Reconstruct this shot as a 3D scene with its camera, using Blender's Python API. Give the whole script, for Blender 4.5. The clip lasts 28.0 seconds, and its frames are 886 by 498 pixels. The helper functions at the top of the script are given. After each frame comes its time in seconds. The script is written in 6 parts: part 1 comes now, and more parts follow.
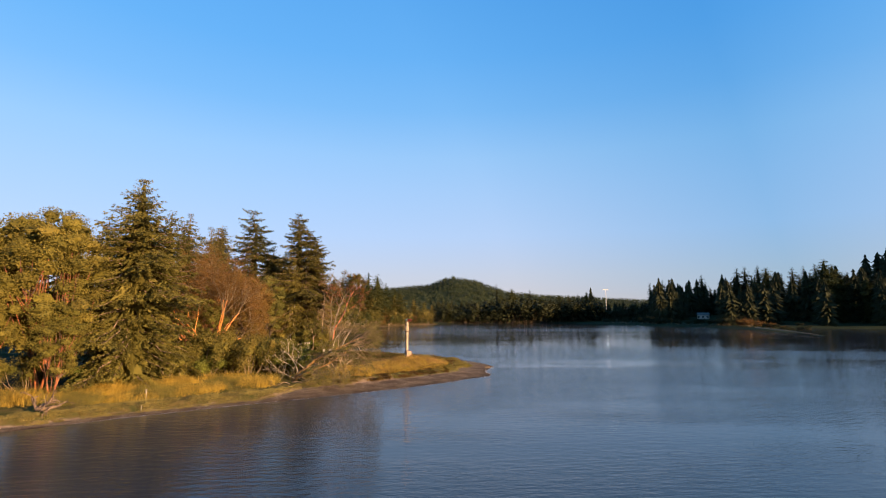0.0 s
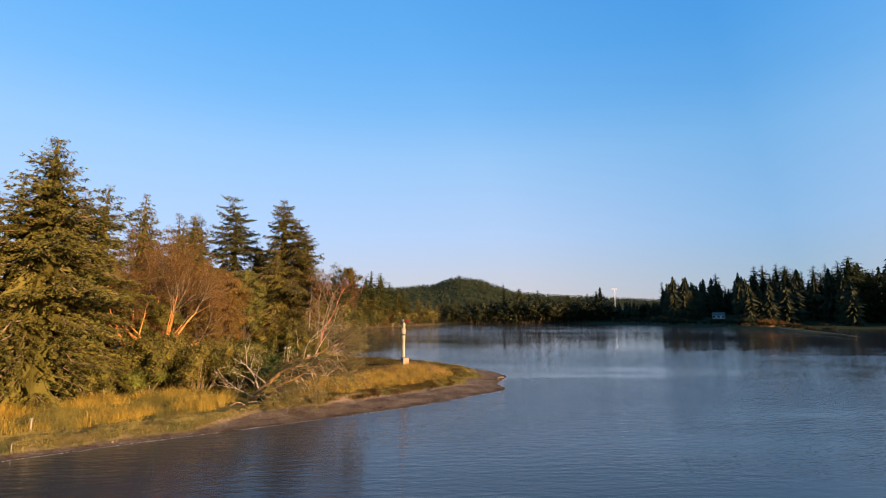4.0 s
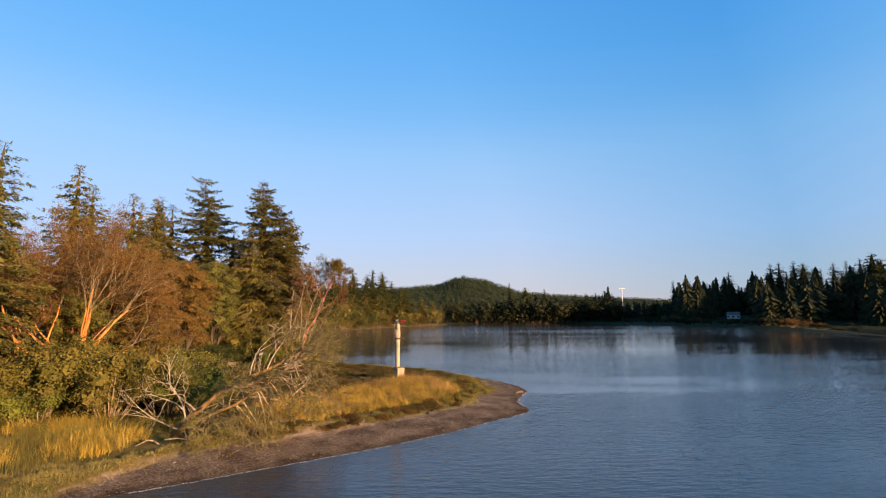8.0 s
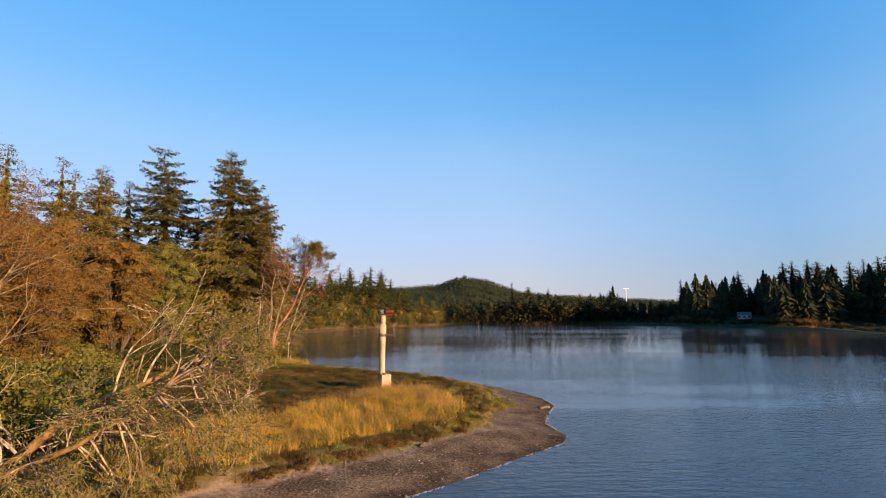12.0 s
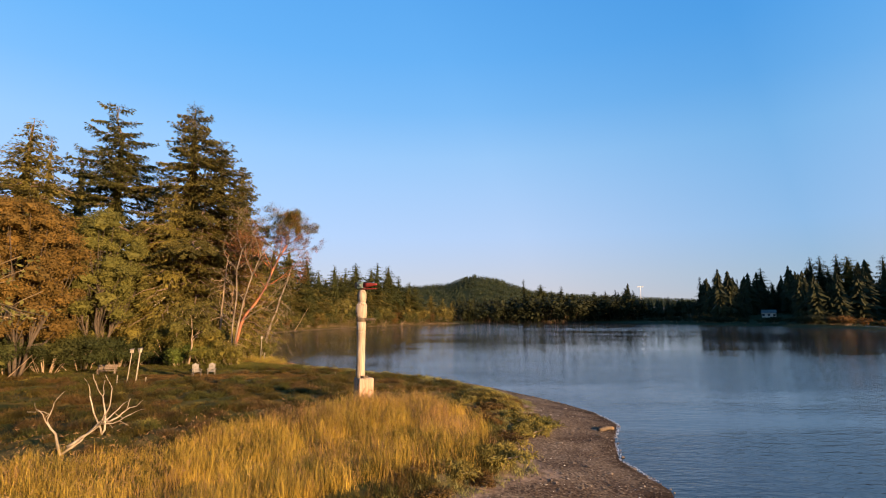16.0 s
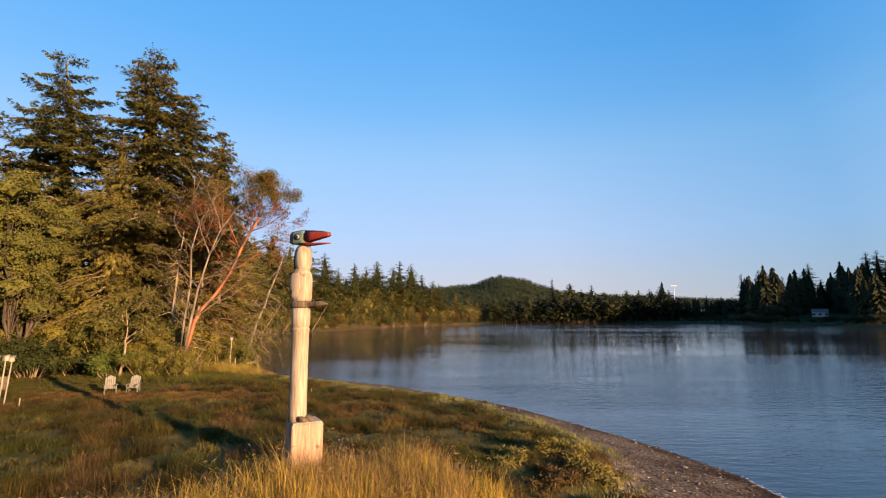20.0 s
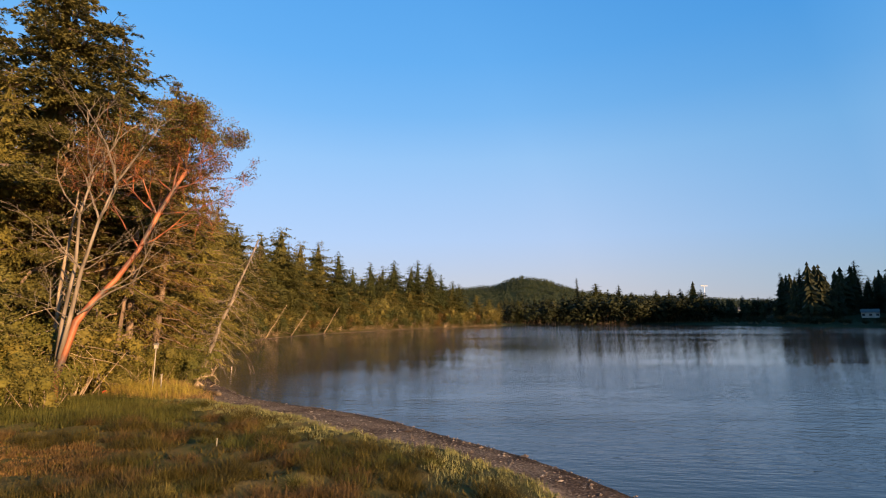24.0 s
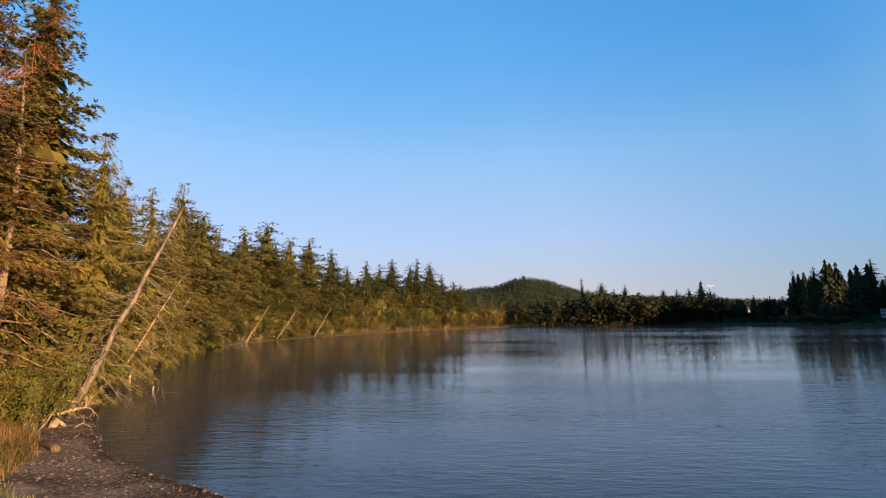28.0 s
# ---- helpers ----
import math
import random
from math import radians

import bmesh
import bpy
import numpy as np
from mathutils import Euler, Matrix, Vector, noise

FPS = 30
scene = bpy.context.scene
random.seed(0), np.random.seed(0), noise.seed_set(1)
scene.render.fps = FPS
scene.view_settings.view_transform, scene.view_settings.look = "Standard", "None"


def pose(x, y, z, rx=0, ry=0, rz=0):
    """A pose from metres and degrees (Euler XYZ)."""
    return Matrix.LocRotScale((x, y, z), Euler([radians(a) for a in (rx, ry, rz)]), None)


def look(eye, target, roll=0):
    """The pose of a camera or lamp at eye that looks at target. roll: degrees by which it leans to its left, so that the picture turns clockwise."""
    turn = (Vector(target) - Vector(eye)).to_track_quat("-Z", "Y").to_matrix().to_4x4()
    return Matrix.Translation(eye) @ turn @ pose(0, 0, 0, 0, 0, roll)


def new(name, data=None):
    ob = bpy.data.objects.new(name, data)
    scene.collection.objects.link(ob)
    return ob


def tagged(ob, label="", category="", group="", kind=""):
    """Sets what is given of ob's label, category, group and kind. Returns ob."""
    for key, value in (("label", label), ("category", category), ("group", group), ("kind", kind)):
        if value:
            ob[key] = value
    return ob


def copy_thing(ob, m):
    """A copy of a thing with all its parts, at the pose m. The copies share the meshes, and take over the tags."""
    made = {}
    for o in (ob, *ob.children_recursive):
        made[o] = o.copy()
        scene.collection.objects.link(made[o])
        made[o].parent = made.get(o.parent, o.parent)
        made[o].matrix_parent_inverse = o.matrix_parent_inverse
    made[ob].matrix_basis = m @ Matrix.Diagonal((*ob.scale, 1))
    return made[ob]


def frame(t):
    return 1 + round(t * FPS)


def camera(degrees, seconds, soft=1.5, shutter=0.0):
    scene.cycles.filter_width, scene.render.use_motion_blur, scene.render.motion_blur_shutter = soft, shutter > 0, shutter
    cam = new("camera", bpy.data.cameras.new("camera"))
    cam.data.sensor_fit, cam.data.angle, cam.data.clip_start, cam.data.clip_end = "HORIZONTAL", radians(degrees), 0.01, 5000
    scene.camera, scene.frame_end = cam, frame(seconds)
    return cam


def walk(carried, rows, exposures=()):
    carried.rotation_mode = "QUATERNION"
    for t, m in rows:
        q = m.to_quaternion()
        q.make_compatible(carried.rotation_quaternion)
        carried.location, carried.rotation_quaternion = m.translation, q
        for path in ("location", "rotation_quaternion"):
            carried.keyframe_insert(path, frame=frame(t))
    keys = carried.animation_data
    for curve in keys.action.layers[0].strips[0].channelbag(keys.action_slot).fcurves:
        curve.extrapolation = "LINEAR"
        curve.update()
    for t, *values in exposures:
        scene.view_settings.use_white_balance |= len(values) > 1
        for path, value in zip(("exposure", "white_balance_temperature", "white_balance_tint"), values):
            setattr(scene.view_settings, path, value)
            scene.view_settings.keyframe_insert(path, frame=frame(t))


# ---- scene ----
cam = camera(84.9, 28.0, soft=1.1)
PATH = [
    (0, (-0.967, -83.672, 8.849), (-0.89, -81.692, 9.12), -0.1),
    (1.5, (-0.645, -78.505, 8.831), (-0.577, -76.525, 9.102), -0.1),
    (3, (-0.289, -73.28, 8.81), (-0.23, -71.299, 9.081), -0.1),
    (6, (0.055, -62.739, 8.784), (0.099, -60.758, 9.055), -0.2),
    (8, (0.246, -55.789, 8.649), (0.283, -53.808, 8.921), -0.2),
    (9.5, (0.385, -50.53, 8.389), (0.422, -48.55, 8.663), -0.1),
    (11, (0.519, -45.344, 8.064), (0.555, -43.364, 8.339), -0.2),
    (12.5, (0.605, -40.221, 7.478), (0.636, -38.24, 7.753), -0.0),
    (14.5, (0.768, -33.33, 6.739), (0.788, -31.349, 7.016), -0.2),
    (16, (0.894, -27.985, 6.278), (0.887, -26.004, 6.553), -0.1),
    (17, (0.96, -24.501, 6.088), (0.926, -22.52, 6.364), -0.1),
    (18, (1.045, -21.041, 5.955), (0.986, -19.061, 6.232), -0.1),
    (19, (1.161, -17.635, 5.828), (1.077, -15.655, 6.105), -0.1),
    (20, (1.036, -13.957, 5.708), (0.926, -11.98, 5.987), -0.2),
    (21, (0.951, -10.309, 5.672), (0.814, -8.333, 5.952), -0.3),
    (21.5, (0.893, -8.491, 5.685), (0.743, -6.516, 5.964), -0.1),
    (23.5, (0.838, -1.924, 5.47), (0.644, 0.046, 5.756), -0.3),
    (24.5, (0.711, 1.536, 5.477), (0.516, 3.505, 5.764), -0.3),
    (25, (0.592, 3.259, 5.488), (0.397, 5.229, 5.776), -0.3),
    (26, (0.346, 6.849, 5.489), (0.15, 8.819, 5.778), -0.4),
    (26.5, (0.237, 8.656, 5.468), (0.04, 10.625, 5.758), -0.4),
    (27.5, (0.028, 12.189, 5.484), (-0.172, 14.158, 5.776), -0.4),
    (28, (-0.127, 13.922, 5.506), (-0.326, 15.89, 5.798), -0.5),
]
walk(cam, [(t, look(eye, target, roll)) for t, eye, target, roll in PATH], [(0.0, 2.15), (20.0, 2.15), (24.5, 2.08), (28.0, 2.08)])

# ---- world and sun: low evening sun from behind and to the right ----
SUN_TO = Vector((0.780, -0.625, 0)).normalized()
SUN_ELEV = radians(10.6)
world = bpy.data.worlds.new("world")
scene.world = world
world.use_nodes = True
wn = world.node_tree.nodes
sky = wn.new("ShaderNodeTexSky")
sky.sky_type, sky.sun_disc = "NISHITA", False
sky.sun_elevation = SUN_ELEV
sky.sun_rotation = math.atan2(SUN_TO.x, SUN_TO.y)
sky.altitude, sky.air_density, sky.dust_density, sky.ozone_density = 0, 1.0, 0.0, 6.0
wn["Background"].inputs["Strength"].default_value = 0.08
# evening haze: the sky turns rosy and dimmer towards the horizon all round
wc, wsep, wramp, wmix = wn.new("ShaderNodeTexCoord"), wn.new("ShaderNodeSeparateXYZ"), wn.new("ShaderNodeValToRGB"), wn.new("ShaderNodeMix")
wmix.data_type, wmix.blend_type = "RGBA", "MULTIPLY"
wmix.inputs["Factor"].default_value = 1.0
for k, (pos, col) in enumerate([(0.0, (1.12, 0.60, 0.58)), (0.25, (1.42, 0.95, 0.82)), (0.6, (0.80, 1.10, 0.95))]):
    if k > 1:
        wramp.color_ramp.elements.new(pos)
    wramp.color_ramp.elements[k].position, wramp.color_ramp.elements[k].color = pos, (*col, 1)
wl = world.node_tree.links
wl.new(wc.outputs["Generated"], wsep.inputs[0])
wl.new(wsep.outputs["Z"], wramp.inputs["Fac"])
wl.new(sky.outputs["Color"], wmix.inputs["A"])
wl.new(wramp.outputs["Color"], wmix.inputs["B"])
whaze, weven, wphase = wn.new("ShaderNodeValToRGB"), wn.new("ShaderNodeMix"), wn.new("ShaderNodeMix")
for k, (pos, col) in enumerate([(0.0, (1.72, 1.60, 1.72)), (0.08, (1.66, 1.74, 2.02)), (0.16, (1.42, 1.84, 2.54)), (0.315, (1.0, 1.74, 2.68)), (0.40, (0.62, 1.50, 2.70)),
                                (0.49, (0.42, 1.33, 2.70)), (0.62, (0.30, 1.15, 2.60)), (1.0, (0.20, 0.90, 2.1))]):
    if k > 1:
        whaze.color_ramp.elements.new(pos)
    whaze.color_ramp.elements[k].position, whaze.color_ramp.elements[k].color = pos, (*col, 1)
# clear sky is deepest at right angles to the sun
to_sun = Vector((SUN_TO.x * math.cos(SUN_ELEV), SUN_TO.y * math.cos(SUN_ELEV), math.sin(SUN_ELEV)))
wdot, wabs, wdeep = wn.new("ShaderNodeVectorMath"), wn.new("ShaderNodeMath"), wn.new("ShaderNodeValToRGB")
wdot.operation, wabs.operation = "DOT_PRODUCT", "ABSOLUTE"
wdot.inputs[1].default_value = to_sun
for k, (pos, col) in enumerate([(0.0, (0.55, 0.77, 0.875)), (0.45, (1.0, 1.0, 1.0)), (1.0, (1.0, 1.0, 1.0))]):
    if k > 1:
        wdeep.color_ramp.elements.new(pos)
    wdeep.color_ramp.elements[k].position, wdeep.color_ramp.elements[k].color = pos, (*col, 1)
wphase.data_type, wphase.blend_type = "RGBA", "MULTIPLY"
wphase.inputs["Factor"].default_value = 1.0
weven.data_type = "RGBA"
weven.inputs["Factor"].default_value = 0.8
wl.new(wsep.outputs["Z"], whaze.inputs["Fac"])
wl.new(wc.outputs["Generated"], wdot.inputs[0])
wl.new(wdot.outputs["Value"], wabs.inputs[0])
wl.new(wabs.outputs[0], wdeep.inputs["Fac"])
wl.new(whaze.outputs["Color"], wphase.inputs["A"])
wl.new(wdeep.outputs["Color"], wphase.inputs["B"])
wl.new(wmix.outputs["Result"], weven.inputs["A"])
wl.new(wphase.outputs["Result"], weven.inputs["B"])
wl.new(weven.outputs["Result"], wn["Background"].inputs["Color"])
sun = new("sun", bpy.data.lights.new("sun", "SUN"))
sun.data.energy, sun.data.angle, sun.data.color = 3.5, radians(0.6), (1.0, 0.65, 0.35)
sun.matrix_world = look(to_sun * 200, (0, 0, 0))

# ---- materials ----


def material(name, rough=0.8, metal=0.0):
    m = bpy.data.materials.new(name)
    m.use_nodes = True
    b = m.node_tree.nodes["Principled BSDF"]
    b.inputs["Roughness"].default_value, b.inputs["Metallic"].default_value = rough, metal
    b.inputs["Specular IOR Level"].default_value = 0.3
    return m, m.node_tree, b


def noise_node(t, scale, detail=4.0, coord="Object", stretch=(1, 1, 1), turn=0.0):
    c = t.nodes.new("ShaderNodeTexCoord")
    mp = t.nodes.new("ShaderNodeMapping")
    mp.inputs["Scale"].default_value = stretch
    mp.inputs["Rotation"].default_value = (0, 0, turn)
    n = t.nodes.new("ShaderNodeTexNoise")
    n.inputs["Scale"].default_value, n.inputs["Detail"].default_value = scale, detail
    t.links.new(c.outputs[coord], mp.inputs["Vector"])
    t.links.new(mp.outputs["Vector"], n.inputs["Vector"])
    return n.outputs["Fac"]


def ramp(t, fac, stops):
    r = t.nodes.new("ShaderNodeValToRGB")
    e = r.color_ramp.elements
    while len(e) < len(stops):
        e.new(0.5)
    for k, (pos, col) in zip(e, stops):
        k.position, k.color = pos, (*col, 1)
    t.links.new(fac, r.inputs["Fac"])
    return r.outputs["Color"]


def mix(t, fac, a, b, mode="MIX"):
    n = t.nodes.new("ShaderNodeMix")
    n.data_type, n.blend_type = "RGBA", mode
    for sock, v in ((n.inputs["Factor"], fac), (n.inputs["A"], a), (n.inputs["B"], b)):
        if isinstance(v, (int, float)):
            sock.default_value = v
        elif isinstance(v, tuple):
            sock.default_value = (*v, 1)
        else:
            t.links.new(v, sock)
    return n.outputs["Result"]


def maths(t, op, a, b=0.0):
    n = t.nodes.new("ShaderNodeMath")
    n.operation = op
    for sock, v in ((n.inputs[0], a), (n.inputs[1], b)):
        if isinstance(v, (int, float)):
            sock.default_value = v
        else:
            t.links.new(v, sock)
    return n.outputs[0]


def bump(t, b, height, strength=0.5, dist=0.05):
    n = t.nodes.new("ShaderNodeBump")
    n.inputs["Strength"].default_value, n.inputs["Distance"].default_value = strength, dist
    t.links.new(height, n.inputs["Height"])
    t.links.new(n.outputs["Normal"], b.inputs["Normal"])


def leaf_material(name, dark, mid, light, through_light=0.25, patch=0.35, mottle=0.38):
    """Foliage: every leaf its own tone, and patches of tone over the crown."""
    m, t, b = material(name, 0.75)
    b.inputs["Specular IOR Level"].default_value = 0.15
    g = t.nodes.new("ShaderNodeNewGeometry")
    dark, light = (tuple(0.5 * a + 0.5 * c for a, c in zip(e, mid)) for e in (dark, light))
    col = ramp(t, g.outputs["Random Per Island"], [(0.0, dark), (0.5, mid), (1.0, light)])
    o = t.nodes.new("ShaderNodeObjectInfo")
    big = ramp(t, noise_node(t, patch, 3.0), [(0.3, (1 - mottle, 1 - mottle, 0.98 - mottle)), (0.7, (1 + 0.65 * mottle, 1 + 0.5 * mottle, 1.0))])
    col = mix(t, 1.0, col, big, "MULTIPLY")
    tone = ramp(t, o.outputs["Random"], [(0.0, (0.78, 0.86, 0.8)), (1.0, (1.2, 1.1, 0.95))])
    col = mix(t, 1.0, col, tone, "MULTIPLY")
    t.links.new(col, b.inputs["Base Color"])
    tr = t.nodes.new("ShaderNodeBsdfTranslucent")
    t.links.new(col, tr.inputs["Color"])
    mx = t.nodes.new("ShaderNodeMixShader")
    mx.inputs[0].default_value = through_light
    t.links.new(b.outputs[0], mx.inputs[1])
    t.links.new(tr.outputs[0], mx.inputs[2])
    t.links.new(mx.outputs[0], t.nodes["Material Output"].inputs["Surface"])
    return m


def bark_material(name, dark, light, scale=3.0, rough=0.85, stretch=(1, 1, 0.15)):
    m, t, b = material(name, rough)
    f = noise_node(t, scale, 6.0, "Object", stretch)
    t.links.new(ramp(t, f, [(0.35, dark), (0.65, light)]), b.inputs["Base Color"])
    bump(t, b, f, 0.6, 0.04)
    return m


FIR = leaf_material("fir_needles", (0.046, 0.043, 0.013), (0.104, 0.091, 0.027), (0.165, 0.134, 0.042))
CEDAR_LEAF = leaf_material("golden_cedar_sprays", (0.085, 0.070, 0.016), (0.175, 0.138, 0.034), (0.250, 0.190, 0.055))
FIR_OLIVE = leaf_material("olive_fir_needles", (0.046, 0.048, 0.013), (0.108, 0.101, 0.027), (0.180, 0.150, 0.046))
# bank firs in two tones: FIR_MID coloured as shaded, FIR_BANK as sunlit
FIR_MID = leaf_material("shade_toned_needles", (0.019, 0.025, 0.009), (0.044, 0.051, 0.017), (0.080, 0.079, 0.027))
FIR_BANK = leaf_material("sun_toned_bank_needles", (0.048, 0.044, 0.013), (0.092, 0.084, 0.026), (0.140, 0.118, 0.038), patch=0.12)
# far shore trees: their shaded side is put into this near-black colour
FIR_FAR = leaf_material("shade_toned_far_needles", (0.010, 0.013, 0.006), (0.021, 0.025, 0.010), (0.038, 0.038, 0.016), 0.1)
MADRONE_LEAF = leaf_material("madrone_leaves", (0.055, 0.054, 0.013), (0.126, 0.110, 0.025), (0.200, 0.152, 0.045))
RUST_LEAF = leaf_material("rusty_leaves", (0.060, 0.038, 0.010), (0.125, 0.066, 0.020), (0.190, 0.092, 0.030))
MARSH_LEAF = leaf_material("marsh_plant_leaves", (0.095, 0.082, 0.020), (0.190, 0.160, 0.045), (0.280, 0.225, 0.080))
RUSTY_FIR = leaf_material("rusty_olive_needles", (0.048, 0.046, 0.013), (0.114, 0.099, 0.028), (0.188, 0.149, 0.050))
BUSH_LEAF = leaf_material("bush_leaves", (0.058, 0.062, 0.013), (0.130, 0.122, 0.027), (0.195, 0.168, 0.044))
BRIGHT_LEAF = leaf_material("bright_bush_leaves", (0.045, 0.060, 0.012), (0.098, 0.116, 0.024), (0.155, 0.160, 0.040))
WILLOW_LEAF = leaf_material("willow_leaves", (0.070, 0.066, 0.018), (0.130, 0.115, 0.032), (0.200, 0.165, 0.055))
FIR_BARK = bark_material("fir_bark", (0.060, 0.040, 0.028), (0.190, 0.125, 0.080))
MADRONE_BARK, t, b = material("madrone_bark", 0.55)
peel = noise_node(t, 1.6, 6.0, "Object", (1, 1, 0.45))
t.links.new(ramp(t, peel, [(0.40, (0.065, 0.042, 0.030)), (0.50, (0.150, 0.050, 0.022)), (0.60, (0.250, 0.076, 0.027)), (0.75, (0.310, 0.125, 0.050))]), b.inputs["Base Color"])
bump(t, b, peel, 0.6, 0.04)
DEAD_WOOD = bark_material("bleached_dead_wood", (0.190, 0.145, 0.098), (0.410, 0.335, 0.240), 4.0)
GOLD_BARK = bark_material("golden_madrone_bark", (0.260, 0.085, 0.022), (0.560, 0.230, 0.055), 2.0, 0.55)
# bark colour darkened to carry the shade under the domed crowns
DARK_BARK = bark_material("shade_toned_bark", (0.030, 0.022, 0.015), (0.095, 0.068, 0.046))
DRY_BARK = bark_material("grey_dead_bark", (0.080, 0.060, 0.042), (0.215, 0.165, 0.115), 4.0)
GREY_TWIG = bark_material("dead_twig_bark", (0.130, 0.085, 0.050), (0.330, 0.240, 0.150), 4.0)
STRAW_TWIG = bark_material("straw_twig_bark", (0.075, 0.052, 0.030), (0.215, 0.155, 0.085), 4.0)
GOLD_GRASS = leaf_material("golden_tall_grass", (0.18, 0.120, 0.025), (0.42, 0.300, 0.056), (0.61, 0.45, 0.13), 0.3, 0.5)
TAWNY_GRASS = leaf_material("tawny_grass", (0.16, 0.095, 0.045), (0.29, 0.175, 0.085), (0.40, 0.26, 0.14), 0.3, 0.5)
LOW_GRASS = leaf_material("meadow_grass", (0.028, 0.025, 0.007), (0.072, 0.058, 0.015), (0.135, 0.098, 0.030), 0.25, 0.7, 0.6)
BROWN_NEEDLES = leaf_material("browned_needles", (0.053, 0.030, 0.012), (0.105, 0.064, 0.022), (0.150, 0.098, 0.038))
RED_GRASS = leaf_material("reddish_dry_grass", (0.050, 0.032, 0.015), (0.104, 0.067, 0.029), (0.170, 0.116, 0.050), 0.25, 0.7, 0.5)
GREEN_GRASS = leaf_material("green_marsh_grass", (0.028, 0.032, 0.008), (0.075, 0.076, 0.019), (0.140, 0.126, 0.039), 0.25, 0.6, 0.55)

# ---- mesh helpers ----


def mesh_of(name, verts, faces, mat=None, smooth=False):
    me = bpy.data.meshes.new(name)
    me.from_pydata(verts if isinstance(verts, list) else verts.tolist(), [], faces if isinstance(faces, list) else faces.tolist())
    if mat:
        me.materials.append(mat)
    if smooth:
        me.polygons.foreach_set("use_smooth", [True] * len(me.polygons))
    me.update()
    return me


def under(name, me, parent, label="", kind=""):
    ob = new(name, me)
    ob.parent = parent
    return tagged(ob, label, kind=kind)


def empty(name, m, label, category, group="", kind=""):
    ob = new(name)
    ob.empty_display_size = 0.2
    ob.matrix_world = m
    return tagged(ob, label, category, group, kind)


def part(name, bm, mat, parent, label=""):
    me = bpy.data.meshes.new(name)
    bm.to_mesh(me)
    bm.free()
    me.materials.append(mat)
    return under(name, me, parent, label)


def unit(a):
    return a / np.maximum(np.linalg.norm(a, axis=1, keepdims=True), 1e-6)


def blades(p, axis, length, width, rng, fold=0.0, flat=None):
    """Diamond leaves: base points p, directions, lengths, widths; returns verts, quads. flat: the way that their faces tend to look."""
    n = len(p)
    axis = unit(axis)
    face = unit(rng.normal(size=(n, 3)))
    side = unit(np.cross(axis, face if flat is None else face * 0.55 + flat))
    L, W = np.reshape(length, (-1, 1)), np.reshape(width, (-1, 1))
    mid = p + axis * L * 0.5
    drop = np.zeros((n, 3))
    drop[:, 2] = -fold * L[:, 0]
    v = np.stack([p, mid + side * W * 0.5 + drop * 0.3, p + axis * L + drop, mid - side * W * 0.5 + drop * 0.3], 1).reshape(-1, 3)
    f = np.arange(4 * n).reshape(-1, 4)
    return v, f


def tubes(segments, sides=5):
    """Tapered tubes; each segment is a list of (point, radius)."""
    verts, faces = [], []
    for seg in segments:
        base = len(verts)
        for i, (q, r) in enumerate(seg):
            a = seg[min(i + 1, len(seg) - 1)][0] - seg[max(i - 1, 0)][0]
            a = a.normalized() if a.length > 1e-6 else Vector((0, 0, 1))
            u = a.orthogonal().normalized()
            w = a.cross(u)
            for k in range(sides):
                g = 2 * math.pi * k / sides
                verts.append(tuple(q + (u * math.cos(g) + w * math.sin(g)) * r))
        for i in range(len(seg) - 1):
            for k in range(sides):
                a0, b0 = base + i * sides + k, base + i * sides + (k + 1) % sides
                faces.append((a0, b0, b0 + sides, a0 + sides))
        faces.append(tuple(base + (len(seg) - 1) * sides + k for k in range(sides)))
        faces.append(tuple(base + sides - 1 - k for k in range(sides)))
    return verts, faces


# ---- the shape of the land ----
# waterline of the wooded shore and its spit, going along the water with the land on the left hand side
SHORE = [(-260, -160), (-120, -90), (-60, -60), (-33.3, -43.9), (-27.9, -39.1), (-20.4, -33.7), (-13.4, -29.2), (-7, -24.8), (-2.9, -21.9),
         (1.6, -18), (5, -14.4), (8.3, -11.3), (9.1, -9.6), (8.6, -5.6), (9.6, -2), (11, 1.4), (10.7, 5), (9.6, 8.0), (8.5, 10.2), (7.0, 12.9), (5.4, 15.6), (3.8, 18.2), (1.9, 20.5), (0, 22.3),
         (-2.4, 24.5), (-4.6, 26.7), (-7, 28.5), (-10, 30.3), (-13.2, 31.8), (-15.8, 33.4), (-18.2, 35.4), (-20.6, 38.2), (-23.2, 41.0), (-26, 44.6), (-33, 54), (-46, 74), (-58, 100),
         (-64, 130), (-66, 160), (-64, 190), (-56, 225), (-42, 285), (-20, 340), (4, 388), (14, 398), (6, 425), (40, 470), (110, 480), (160, 440),
         (177, 362), (186, 316), (200, 270), (200, 225), (185, 165), (159, 108), (163, 106), (196, 170), (222, 222), (246, 236), (262, 225), (300, 190), (500, 80), (1500, -300),
         (3600, -400), (3600, 3600), (-3600, 3600), (-3600, -1800), (-900, -500)]
POLY = np.array(SHORE, float)


